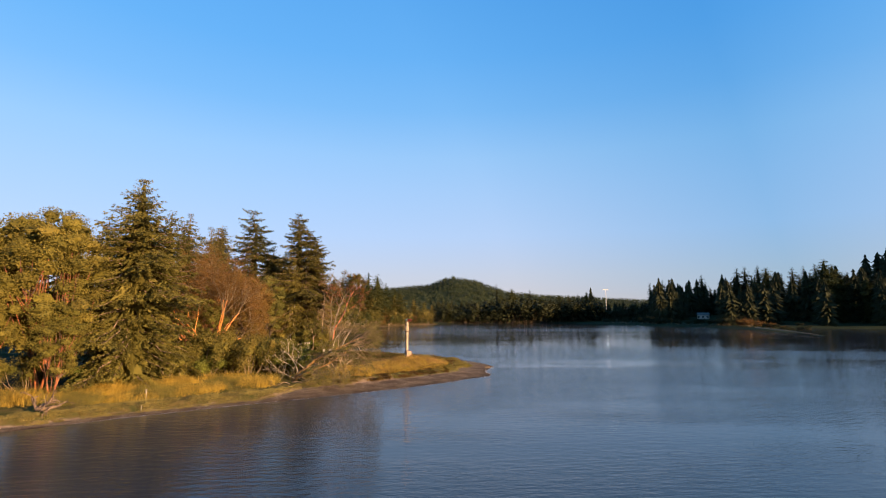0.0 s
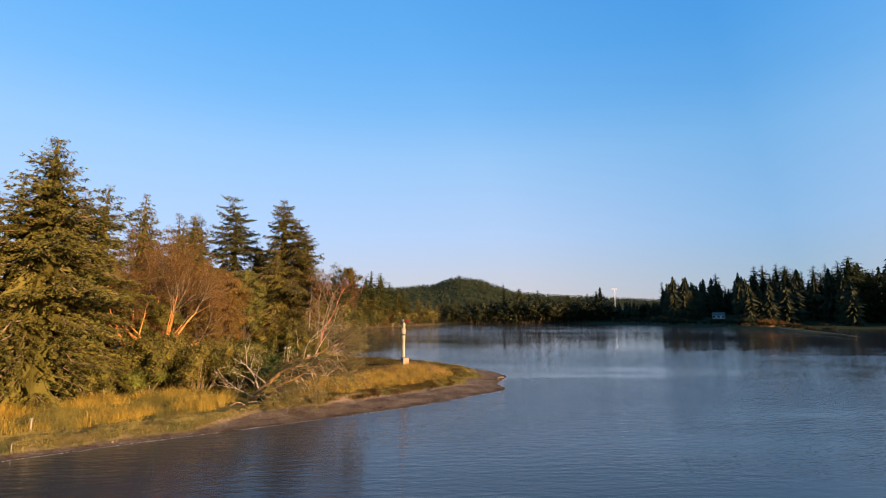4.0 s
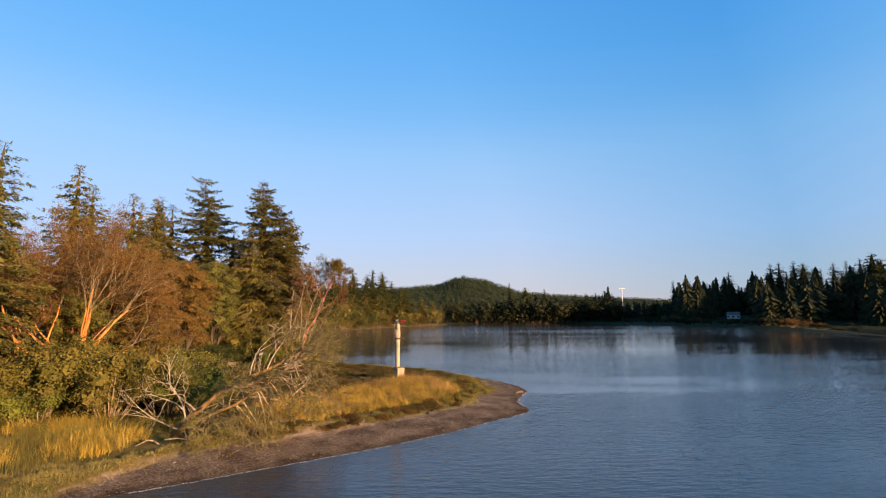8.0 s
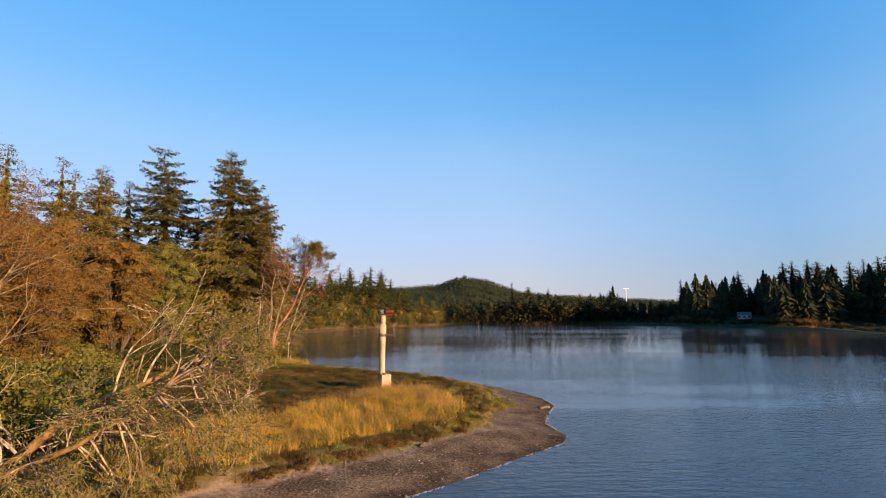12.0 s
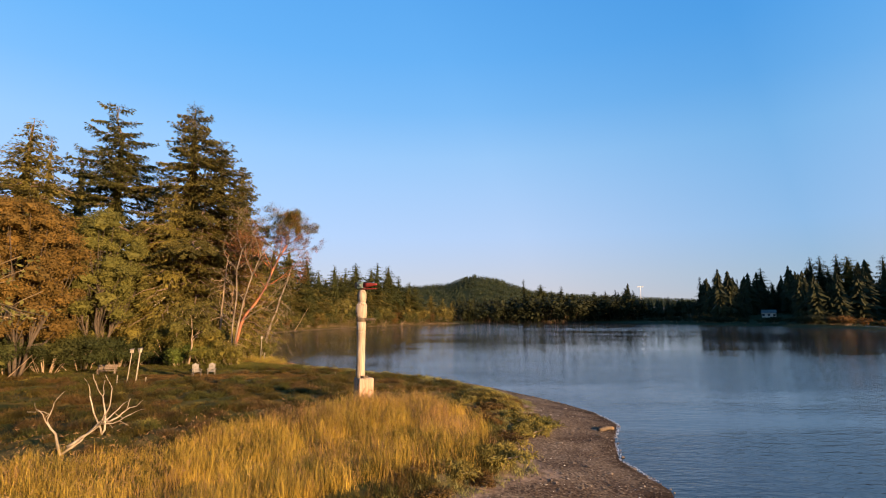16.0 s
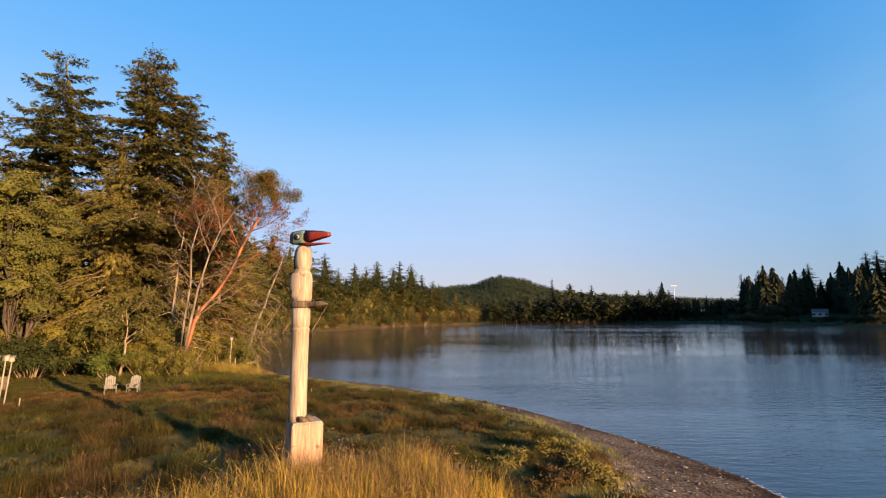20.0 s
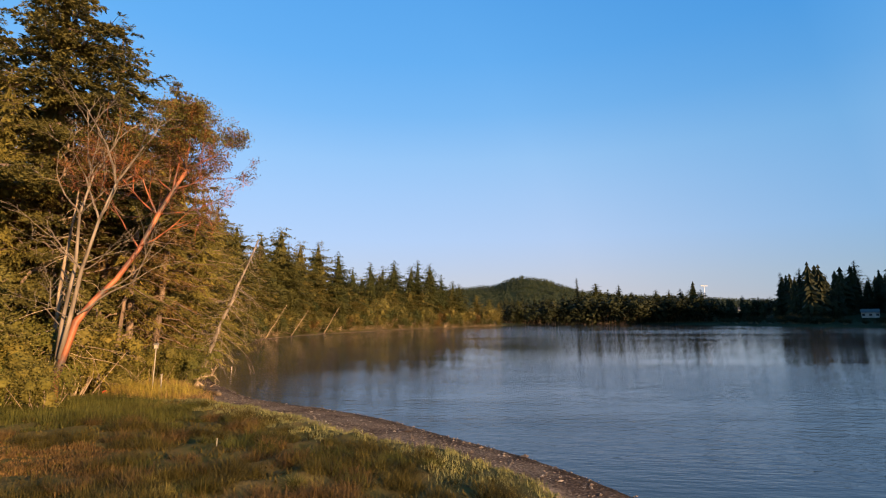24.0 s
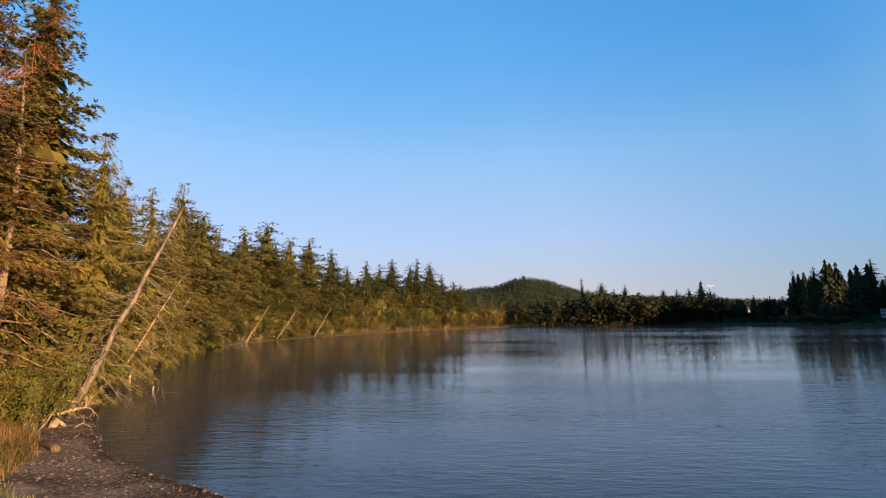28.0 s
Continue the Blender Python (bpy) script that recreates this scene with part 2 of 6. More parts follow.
def shore_distance(pts):
    """Signed distance to the waterline: positive on land."""
    out = np.empty(len(pts))
    a, b = POLY, np.roll(POLY, -1, 0)
    d = b - a
    dd = (d * d).sum(1)
    for i in range(0, len(pts), 20000):
        q = pts[i:i + 20000]
        k = np.clip(((q[:, None] - a) * d).sum(2) / dd, 0, 1)
        near = a + k[..., None] * d
        dist = np.sqrt(((q[:, None] - near) ** 2).sum(2)).min(1)
        y, x = q[:, 1:2], q[:, 0:1]
        cross = ((a[:, 1] > y) != (b[:, 1] > y)) & (x < (b[:, 0] - a[:, 0]) * (y - a[:, 1]) / (b[:, 1] - a[:, 1] + 1e-12) + a[:, 0])
        out[i:i + 20000] = np.where(cross.sum(1) % 2 == 1, dist, -dist)
    return out


def wave(x, y, s, seed=0.0):
    return (np.sin(x * s + 1.3 * seed) * np.cos(y * s * 0.83 + seed) + 0.5 * np.sin((x + y) * s * 1.9 + 2.1 * seed) * np.cos((x - y) * s * 1.37 + seed)) / 1.5


def smooth(a, b, v):
    k = np.clip((v - a) / (b - a), 0, 1)
    return k * k * (3 - 2 * k)


def beach_width(x, y):
    return 5.0 - 2.3 * smooth(2, 10, y) + 1.7 * smooth(17, 21, y) - 1.4 * smooth(29, 33, y) - 3.4 * smooth(-14.5, -18.5, x) * (y < 0)


def land_height(x, y):
    d = shore_distance(np.stack([x, y], 1))
    dd = d + 0.35 * wave(x, y, 1.1, 2) * smooth(0.2, 3, d)
    h = np.where(dd < 0, np.maximum(dd * 0.13, -2.5), 0)
    beach = beach_width(x, y)
    h = h + np.where(dd > 0, np.minimum(dd, beach) * 0.095, 0)
    h = h + 0.45 * smooth(0, 0.9, dd - beach) + 0.55 * smooth(1, 12, dd - beach)
    h = h + (0.05 * wave(x, y, 5.3, 6) + 0.12 * wave(x, y, 2.6, 1) + 0.06 * wave(x, y, 1.1, 3) + 0.08 * wave(x, y, 0.31, 4)) * smooth(0.2, 1.2, dd - beach)
    h = h + 7 * smooth(30, 130, d)
    # far hills, and an unseen hill added on the right to shade that shore
    far = smooth(30, 200, d)
    ridge = np.interp(x, [-900, -400, -97, 16, 42, 80, 150, 196, 245, 325, 405, 560, 700, 1000], [46, 56, 64, 74, 86, 97, 86, 68, 52, 44, 40, 32, 26, 24])
    h = h + far * (ridge * np.exp(-((y - 1340) / 210) ** 2) + 10 * smooth(500, 1500, y)
                   + 115 * np.exp(-((x - 520) / 120) ** 2 - ((y - 250) / 90) ** 2))
    return h, d


def ground_z(x, y):
    h, _ = land_height(np.array([x], float), np.array([y], float))
    return float(h[0])


def axis_steps(*spans):
    out = []
    for a, b, s in spans:
        out += list(np.arange(a, b, s))
    return np.array(out + [spans[-1][1]])


GX = axis_steps((-3400, -800, 260), (-800, -120, 40), (-120, -46, 4), (-46, 14, 0.55), (14, 60, 4), (60, 260, 12), (260, 800, 30), (800, 3400, 260))
GY = axis_steps((-3400, -200, 320), (-200, -52, 8), (-52, 52, 0.6), (52, 110, 3), (110, 520, 10), (520, 1000, 45), (1000, 1500, 36), (1500, 1700, 45), (1700, 3600, 270))
gx, gy = np.meshgrid(GX, GY)
gh, gd = land_height(gx.ravel(), gy.ravel())
nx, ny = len(GX), len(GY)
idx = np.arange(nx * ny).reshape(ny, nx)
quads = np.stack([idx[:-1, :-1], idx[:-1, 1:], idx[1:, 1:], idx[1:, :-1]], -1).reshape(-1, 4)

GROUND_M, t, b = material("shore_ground", 0.95)
b.inputs["Specular IOR Level"].default_value = 0.05
at = t.nodes.new("ShaderNodeAttribute")
at.attribute_name = "shore"
dist = maths(t, "ADD", at.outputs["Fac"], maths(t, "MULTIPLY", maths(t, "SUBTRACT", noise_node(t, 0.7, 5.0), 0.5), 3.0))
gravel = ramp(t, noise_node(t, 9.0, 8.0), [(0.3, (0.045, 0.032, 0.022)), (0.5, (0.125, 0.088, 0.058)), (0.75, (0.27, 0.21, 0.145))])
gravel = mix(t, 1.0, gravel, ramp(t, noise_node(t, 0.45, 5.0), [(0.38, (0.55, 0.50, 0.48)), (0.60, (1.1, 1.08, 1.05))]), "MULTIPLY")
gravel = mix(t, ramp(t, maths(t, "MULTIPLY", dist, 0.1), [(0.36, (0, 0, 0)), (0.42, (0.75, 0.75, 0.75))]), gravel, ramp(t, noise_node(t, 3.0, 5.0), [(0.35, (0.15, 0.10, 0.07)), (0.65, (0.33, 0.235, 0.165))]))
meadow = ramp(t, noise_node(t, 0.9, 8.0), [(0.3, (0.034, 0.038, 0.010)), (0.45, (0.075, 0.066, 0.019)), (0.58, (0.100, 0.072, 0.024)), (0.72, (0.15, 0.105, 0.034))])
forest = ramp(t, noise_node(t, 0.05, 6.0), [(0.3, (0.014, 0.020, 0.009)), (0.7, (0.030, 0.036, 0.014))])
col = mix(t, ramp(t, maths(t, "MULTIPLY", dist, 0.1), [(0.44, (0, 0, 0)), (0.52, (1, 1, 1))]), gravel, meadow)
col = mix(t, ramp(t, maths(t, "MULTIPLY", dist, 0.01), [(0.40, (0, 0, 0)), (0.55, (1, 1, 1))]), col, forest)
wet = ramp(t, maths(t, "MULTIPLY", dist, 0.5), [(0.1, (0.45, 0.42, 0.4)), (0.6, (1, 1, 1))])
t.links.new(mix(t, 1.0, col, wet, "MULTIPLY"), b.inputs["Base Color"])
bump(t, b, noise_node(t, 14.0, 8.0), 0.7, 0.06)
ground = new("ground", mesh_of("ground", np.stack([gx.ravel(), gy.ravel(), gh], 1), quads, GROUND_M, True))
tagged(ground, "low gravel spit with a brown grassy meadow above it", "ground", kind="structure")
att = ground.data.attributes.new("shore", "FLOAT", "POINT")
# far strands are narrow; right and mid shores coloured dark forest for their shade
gs = np.where(gd > 0, gd * 4.6 / beach_width(gx.ravel(), gy.ravel()), gd)
gs = gs + 3.2 * smooth(50, 90, gy.ravel()) + 70 * smooth(60, 120, gx.ravel()) + 60 * smooth(415, 450, gy.ravel())
att.data.foreach_set("value", gs.astype(np.float32))

# water: calm with small ripples
WATER_M, t, b = material("rippled_inlet_water", 0.04)
b.inputs["Base Color"].default_value = (0.027, 0.034, 0.043, 1)
b.inputs["IOR"].default_value = 1.33
b.inputs["Specular IOR Level"].default_value = 0.5
w1 = noise_node(t, 4.2, 3.0, "Object", (0.55, 1.7, 1), -0.35)
w2 = noise_node(t, 1.2, 3.0, "Object", (0.55, 1.8, 1), -0.45)
w3 = noise_node(t, 0.2, 2.0, "Object", (0.6, 1.4, 1))
# cat's paws: ruffled patches with fairly sharp edges between slick ones
patch = maths(t, "ADD", maths(t, "MULTIPLY", noise_node(t, 0.022, 4.0, "Object", (0.45, 1.5, 1), 0.15), 0.7), maths(t, "MULTIPLY", noise_node(t, 0.09, 3.0, "Object", (0.4, 1.6, 1)), 0.3))
calm = ramp(t, patch, [(0.42, (0.32, 0.32, 0.32)), (0.52, (0.85, 0.85, 0.85)), (0.66, (1.1, 1.1, 1.1))])
# the cove behind the spit lies in the lee and is smoother than the open reach
where = t.nodes.new("ShaderNodeTexCoord")
apart = t.nodes.new("ShaderNodeSeparateXYZ")
t.links.new(where.outputs["Object"], apart.inputs[0])
lee = ramp(t, maths(t, "MULTIPLY", apart.outputs["Y"], 0.004), [(0.11, (2.7, 2.7, 2.7)), (0.27, (0.8, 0.8, 0.8)), (0.45, (0.6, 0.6, 0.6)), (0.85, (2.6, 2.6, 2.6))])
calm = maths(t, "MULTIPLY", calm, lee)
waves = maths(t, "ADD", maths(t, "MULTIPLY", w1, 0.26), maths(t, "MULTIPLY", w2, 0.75))
bump(t, b, maths(t, "ADD", maths(t, "MULTIPLY", waves, calm), maths(t, "MULTIPLY", w3, 0.20)), 0.15, 0.25)
bmw = bmesh.new()
for x, y in ((-3400, -3400), (3400, -3400), (3400, 3600), (-3400, 3600)):
    bmw.verts.new((x, y, 0))
bmw.faces.new(bmw.verts)
mew = bpy.data.meshes.new("water")
bmw.to_mesh(mew)
bmw.free()
mew.materials.append(WATER_M)
water = tagged(new("water", mew), "calm blue-grey inlet water with fine ripples", "water", kind="structure")


# ---- trees ----
def skirts(h, base, radius, n, rng, points=13, drop=0.35, axis=None):
    """The dark inside of a conifer: jagged drooping rings of boughs one above the other."""
    V, F = [], []
    for i in range(n):
        k = (i + 0.5) / n
        z = base + (h - base) * k
        R = radius(k)
        c = axis(z) if axis else np.array([0, 0, z])
        o = len(V)
        V.append((c[0], c[1], z + min(0.09 * h, 0.75 * R + (h - base) / n * 0.6)))
        m = 2 * points
        g = np.arange(m) * math.pi / points + rng.uniform(0, 3)
        rr = R * np.where(np.arange(m) % 2 == 0, rng.uniform(0.7, 1.12, m), rng.uniform(0.3, 0.55, m))
        zz = z - drop * rr * rng.uniform(0.5, 1.2, m)
        V += [(c[0] + a * math.cos(b), c[1] + a * math.sin(b), d) for a, b, d in zip(rr, g, zz)]
        F += [(o, o + 1 + j, o + 1 + (j + 1) % m) for j in range(m)]
    return np.array(V), F


def joined(v1, f1, v2, f2):
    f1, f2 = (list(f) if isinstance(f, list) else f.tolist() for f in (f1, f2))
    return np.concatenate([v1, v2]), f1 + [tuple(i + len(v1) for i in q) for q in f2]


def conifer_meshes(h, r, base, seed, leaf, bark=FIR_BARK, dense=13.0, droop=0.25, lean=0.0, ragged=0.35, bare=0.0, blade=0.30, hang=0.0, tip=0.045,
                   whorl=0.62, boughs=5, full=0.6, side=(0, 0), core=0.3, slope=1.8, slim=1.0, crook=0.0, lift=0.3, fans=3.0):
    """A fir: tapered trunk, whorls of separate boughs, each a drooping fan of side shoots set with short flat needle sprays."""
    rng = np.random.default_rng(seed)
    bend = rng.normal(size=2) * 0.012 * h

    def axis_at(z):
        k = z / h
        top = max(0.0, k - 0.86) / 0.14
        return np.array([bend[0] * math.sin(k * 3) + lean * z - crook * math.sin(top * 2.6), bend[1] * math.sin(k * 2.4), z])

    def width_at(k):
        return tip + min(1.0, (1 - k) * slope) ** 0.95 * (full + (1 - full) * min(1, k * 4))

    r0 = 0.011 * h + 0.06
    trunk = [(Vector(axis_at(z)), max(0.03, r0 * (1 - z / h) ** 0.8)) for z in np.linspace(-0.4, h * 0.985, 18)]
    trunk[0] = (trunk[0][0], r0 * 1.35)
    limbs, P, A, L, N = [], [], [], [], []
    up = np.array([0, 0, 1.0])
    z, turn = base, rng.uniform(0, 6)
    while z < h * 0.99:
        k = (z - base) / (h - base)
        here = max(2, int(round(boughs * rng.uniform(0.6, 1.3))))
        turn += rng.uniform(0.5, 1.5)
        level = rng.uniform(1 - 0.5 * ragged, 1 + 0.3 * ragged)
        for b in range(here):
            g = turn + 2 * math.pi * b / here + rng.normal() * 0.35
            out = np.array([math.cos(g), math.sin(g), 0])
            reach = r * width_at(k) * level * rng.uniform(1 - ragged, 1 + ragged * (1.0 if rng.random() < 0.14 else 0.4))
            reach *= 1 + max(-0.4, out[0] * side[0] + out[1] * side[1])
            rise = 0.28 * k - droop * (1 - k) + rng.normal() * 0.10
            p0 = axis_at(min(h * 0.985, z + rng.uniform(-0.6, 0.6) * whorl))
            n = max(4, int(reach * 1.4) + 2)
            q = np.linspace(0, 1, n)
            curve = p0 + out * (reach * q)[:, None] + up * (reach * (rise * q - 0.30 * q ** 2 * (1 - 0.5 * k) + lift * 0.6 * q ** 4))[:, None]
            curve[1:] += rng.normal(size=(n - 1, 3)) * 0.03 * reach
            limbs.append([(Vector(c), max(0.012, 0.018 * reach * (1 - i / n))) for i, c in enumerate(curve)][::2 if n > 5 else 1])
            if rng.random() < bare:
                continue
            lat = np.cross(out, up)
            m = max(4, int(reach * fans))
            s = np.clip(np.linspace(0.16, 1.0, m) + rng.normal(size=m) * 0.04, 0.08, 1.0)
            sgn = np.where(np.arange(m) % 2 == 0, 1.0, -1.0)
            turn_out = rng.uniform(0.6, 1.15, m)
            d = out * np.cos(turn_out)[:, None] + lat * (sgn * np.sin(turn_out))[:, None]
            size = (0.30 * reach * (1.06 - s) + 0.12 + 0.03 * reach) * rng.uniform(0.65, 1.25, m)
            at_i = np.clip((s * (n - 1)).astype(int), 0, n - 2)
            fr = (s * (n - 1) - at_i)[:, None]
            root = curve[at_i] * (1 - fr) + curve[at_i + 1] * fr
            count = max(6, int(size.sum() * dense))
            j = rng.choice(m, count, p=size / size.sum())
            u = rng.uniform(0, 1, count) ** 0.85
            pt = root[j] + d[j] * (size[j] * u)[:, None] + rng.normal(size=(count, 3)) * 0.05 * (blade / 0.3)
            pt[:, 2] -= size[j] * u ** 2 * (0.25 + 0.2 * (1 - k)) + hang * u * rng.uniform(0.3, 1.0, count)
            ax = d[j] + out * 0.35 + rng.normal(size=(count, 3)) * 0.42
            ax[:, 2] -= 0.02 + 0.12 * u + hang * 1.5
            P.append(pt), A.append(ax), N.append(np.tile(out * 0.55 + up * (0.65 if hang < 0.3 else 0.1), (count, 1)))
            L.append(rng.uniform(0.6, 1.25, count) * blade * min(1.0, 0.45 + reach / (0.5 * r)))
        z += rng.uniform(0.6, 1.4) * whorl * (0.5 + 0.5 * (1 - k))
    P, A, L, N = np.concatenate(P), np.concatenate(A), np.concatenate(L), np.concatenate(N)
    v, f = blades(P, A, L, L * rng.uniform(0.26, 0.42, len(L)) * slim, rng, 0.12, N)
    if core:
        v, f = joined(v, f, *skirts(h * 0.96, base, lambda k: core * r * width_at(k), int(h / 1.1), rng, 9, 0.3 + droop, axis_at))
    tv, tf = tubes([trunk], 8)
    lv, lf = tubes(limbs, 3)
    return mesh_of("trunk", tv, tf, bark, True), mesh_of("branchwork", lv, lf, bark), mesh_of("crown", v, f, leaf)


def conifer(name, h, r, base, seed, leaf, label, group="", **kw):
    ob = empty(name, Matrix(), label, "tree", group)
    t_, l_, c_ = conifer_meshes(h, r, base, seed, leaf, **kw)
    under("trunk", t_, ob)
    under("branchwork", l_, ob, kind="stuff")
    under("crown", c_, ob)
    return ob


def skeleton_tree(start, spread, levels, rng, gravity=-0.05, split=(2, 4), shrink=0.72, wiggle=0.25, thin=0.007):
    """Branching tubes from start stems (point, direction, length, radius); returns (level, line) segments and twig ends."""
    segs, tips = [], []
    todo = [(Vector(p), Vector(d).normalized(), l, r, 0) for p, d, l, r in start]
    while todo:
        p, d, l, r, lev = todo.pop()
        n = 5 if lev < 2 else 3
        line, q, dd = [(p.copy(), r)], p.copy(), d.copy()
        for i in range(1, n + 1):
            dd = (dd + Vector(rng.normal(size=3)) * wiggle * 0.4 + Vector((0, 0, -gravity * 0.3))).normalized()
            q = q + dd * (l / n)
            line.append((q.copy(), max(thin, r * (1 - 0.42 * i / n))))
        segs.append((lev, line))
        if lev >= levels:
            tips.append((q, dd))
            tips.append((line[n // 2][0], dd))
            continue
        kids = int(rng.integers(split[0], split[1] + 1))
        for c in range(kids):
            k = rng.uniform(0.8 if lev == 0 else 0.4, 1.0) if c else 1.0
            i = min(n, max(1, int(round(k * n))))
            s = Vector(rng.normal(size=3)) * spread
            todo.append((line[i][0].copy(), (dd + s).normalized(), l * shrink * rng.uniform(0.7, 1.2), line[i][1] * rng.uniform(0.55, 0.8), lev + 1))
    return segs, tips


def leaf_cloud(tips, per, radius, size, rng, up=0.2):
    """Leaves in uneven rounded clusters round the twig ends."""
    c = np.array([tuple(q) for q, _ in tips])
    n = len(c) * per
    lobe = np.repeat(radius * rng.uniform(0.55, 1.35, len(c)), per)[:, None]
    u = unit(rng.normal(size=(n, 3)) + [0, 0, 0.25])
    P = np.repeat(c, per, 0) + u * lobe * rng.uniform(0.25, 1.1, (n, 1)) ** 0.5 * [1.15, 1.15, 0.75]
    A = u * 0.5 + rng.normal(size=(n, 3)) * 0.7 + [0, 0, up]
    return blades(P, A, rng.uniform(0.6, 1.3, n) * size, rng.uniform(0.4, 0.65, n) * size, rng, 0.1, u)


def broadleaf(name, seed, start, leaf, bark, label, category="tree", group="", levels=4, spread=0.55, per=14, radius=0.35, size=0.2, twig=None, bare=0.0, **kw):
    """A branching tree: each main stem and limb a mesh of its own, finer branches together, leaves round the twig ends."""
    rng = np.random.default_rng(seed)
    ob = empty(name, Matrix(), label, category, group)
    segs, tips = skeleton_tree(start, spread, levels, rng, **kw)
    for lev, line in segs:
        if lev < 2:
            under("trunk" if lev == 0 else "limb", mesh_of("limb", *tubes([line], 7), bark, True), ob)
    under("branchwork", mesh_of("branchwork", *tubes([l for lev, l in segs if lev >= 2], 3), twig or bark), ob, kind="stuff")
    if per:
        tips = [q for q in tips if rng.random() >= bare]
        under("crown", mesh_of("crown", *leaf_cloud(tips, per, radius, size, rng), leaf), ob)
    return ob


def bush(name, seed, w, d, h, leaf, label, n=6200, size=0.145, lobes=18, core=0.55, slim=1.0):
    """A shrub: stems, and leaves gathered in uneven lobes."""
    rng = np.random.default_rng(seed)
    ob = empty(name, Matrix(), label, "shrub")
    lc = rng.normal(size=(lobes, 3)) * [w * 0.26, d * 0.26, 0]
    lc[:, 2] = h * rng.uniform(0.25, 0.78, lobes)
    lr = rng.uniform(0.12, 0.26, lobes)
    stems = []
    for c in lc:
        q = Vector((c[0] * 0.3, c[1] * 0.3, -0.2))
        e = Vector(c)
        stems.append([(q, 0.04), (q.lerp(e, 0.5) + Vector(rng.normal(size=3)) * 0.15, 0.025), (e, 0.012)])
    i = rng.integers(0, lobes, n)
    u = unit(rng.normal(size=(n, 3)))
    rad = lr[i] * rng.uniform(0.3, 1.25, n) ** 0.7
    P = lc[i] + u * rad[:, None] * [w * 1.0, d * 1.0, h * 0.95]
    P[:, 2] = np.where(P[:, 2] < 0.02, rng.uniform(0.02, 0.3 * h, n), P[:, 2])
    A = u * 0.3 + rng.normal(size=(n, 3)) + [0, 0, 0.1]
    v, f = blades(P, A, rng.uniform(0.6, 1.4, n) * size, rng.uniform(0.4, 0.75, n) * size * slim, rng, 0.15, u)
    if core:
        ico = bmesh.new()
        bmesh.ops.create_icosphere(ico, subdivisions=2 if h < 6 else 1, radius=1)
        iv, jf = np.array([tuple(q.co) for q in ico.verts]), [tuple(q.index for q in g.verts) for g in ico.faces]
        ico.free()
        for c, q in zip(lc, lr):
            w1 = c + iv * rng.uniform(0.35, 1.1, (len(iv), 1)) * q * core * [w, d, h * 0.95]
            w1[:, 2] = np.maximum(w1[:, 2], 0.0)
            v, f = joined(v, f, w1, jf)
    under("branchwork", mesh_of("branchwork", *tubes(stems, 4), GREY_TWIG), ob, kind="stuff")
    under("foliage", mesh_of("foliage", v, f, leaf), ob)
    return ob


def place(ob, x, y, turn=0.0, scale=1.0, sink=0.1, first=False):
    m = Matrix.Translation((x, y, ground_z(x, y) - sink)) @ Matrix.Rotation(radians(turn), 4, "Z")
    if first:
        ob.matrix_world = m @ Matrix.Diagonal((scale, scale, scale, 1))
        return ob
    c = copy_thing(ob, m)
    c.scale = (scale, scale, scale)
    return c


def tree_at(ob, x, y, turn=0.0, scale=1.0, stock={}):
    """Puts the built tree at its first place, and copies after that."""
    first = ob.name not in stock
    stock[ob.name] = 1
    return place(ob, x, y, turn, scale, 0.15, first)


def height_of(ob):
    return max(v.co.z for c in ob.children for v in c.data.vertices)


def tree_to(ob, x, y, top, turn=0.0, widen=1.0, tilt=0.0):
    """Puts a tree so that its top stands at the height top."""
    k = (top - ground_z(x, y)) / height_of(ob)
    c = tree_at(ob, x, y, turn, k)
    c.scale = (k * widen, k * widen, k)
    c.rotation_euler.x, c.rotation_euler.y = radians(tilt * math.sin(x * 7 + y)), radians(tilt * math.cos(x + 5 * y))
    return c

# ---- the wood on the near shore ----
fir_a = conifer("douglas_fir", 24.4, 7.4, 0.6, 11, FIR_OLIVE, "tall broad olive-green fir at the wood's edge above the shore", droop=0.32, whorl=0.9, boughs=7, full=0.95, ragged=0.42, slope=1.9, core=0.42, dense=38)
tree_at(fir_a, -34.7, -25.9)
fir_b = conifer("douglas_fir", 33.2, 6.6, 3.0, 12, FIR, "tall ragged dark fir with a broken crooked top", ragged=0.6, whorl=1.15, boughs=5, droop=0.2, full=0.7, slope=2.2, core=0.16, crook=0.9, tip=0.10, dense=44, fans=4.5, blade=0.29)
tree_at(fir_b, -41.5, 32.6)
fir_c = conifer("douglas_fir", 31.9, 7.2, 4.0, 13, FIR, "tall dark fir with long drooping boughs beside the meadow", ragged=0.55, whorl=1.2, boughs=6, side=(0.2, -0.1), full=0.65, slope=1.9, droop=0.34, core=0.18, tip=0.10, dense=44, fans=4.5, blade=0.29)
tree_at(fir_c, -30.9, 31.3)
side_top = conifer("douglas_fir", 28.6, 4.2, 9.0, 17, FIR, "slimmer dark fir growing beside the tall one", ragged=0.5, whorl=1.1, boughs=5, full=0.6, slope=2.4, droop=0.28, core=0.16, tip=0.08, dense=44, fans=4.5, blade=0.29)
tree_at(side_top, -28.6, 33.4)
fir_d = conifer("douglas_fir", 27.5, 4.4, 1.5, 16, RUSTY_FIR, "tall fir with rusty olive boughs reaching over the beach", ragged=0.4, whorl=1.0, boughs=6, full=0.85, slope=2.4, droop=0.3, core=0.52, dense=54)
tree_at(fir_d, -28.4, 40.2)
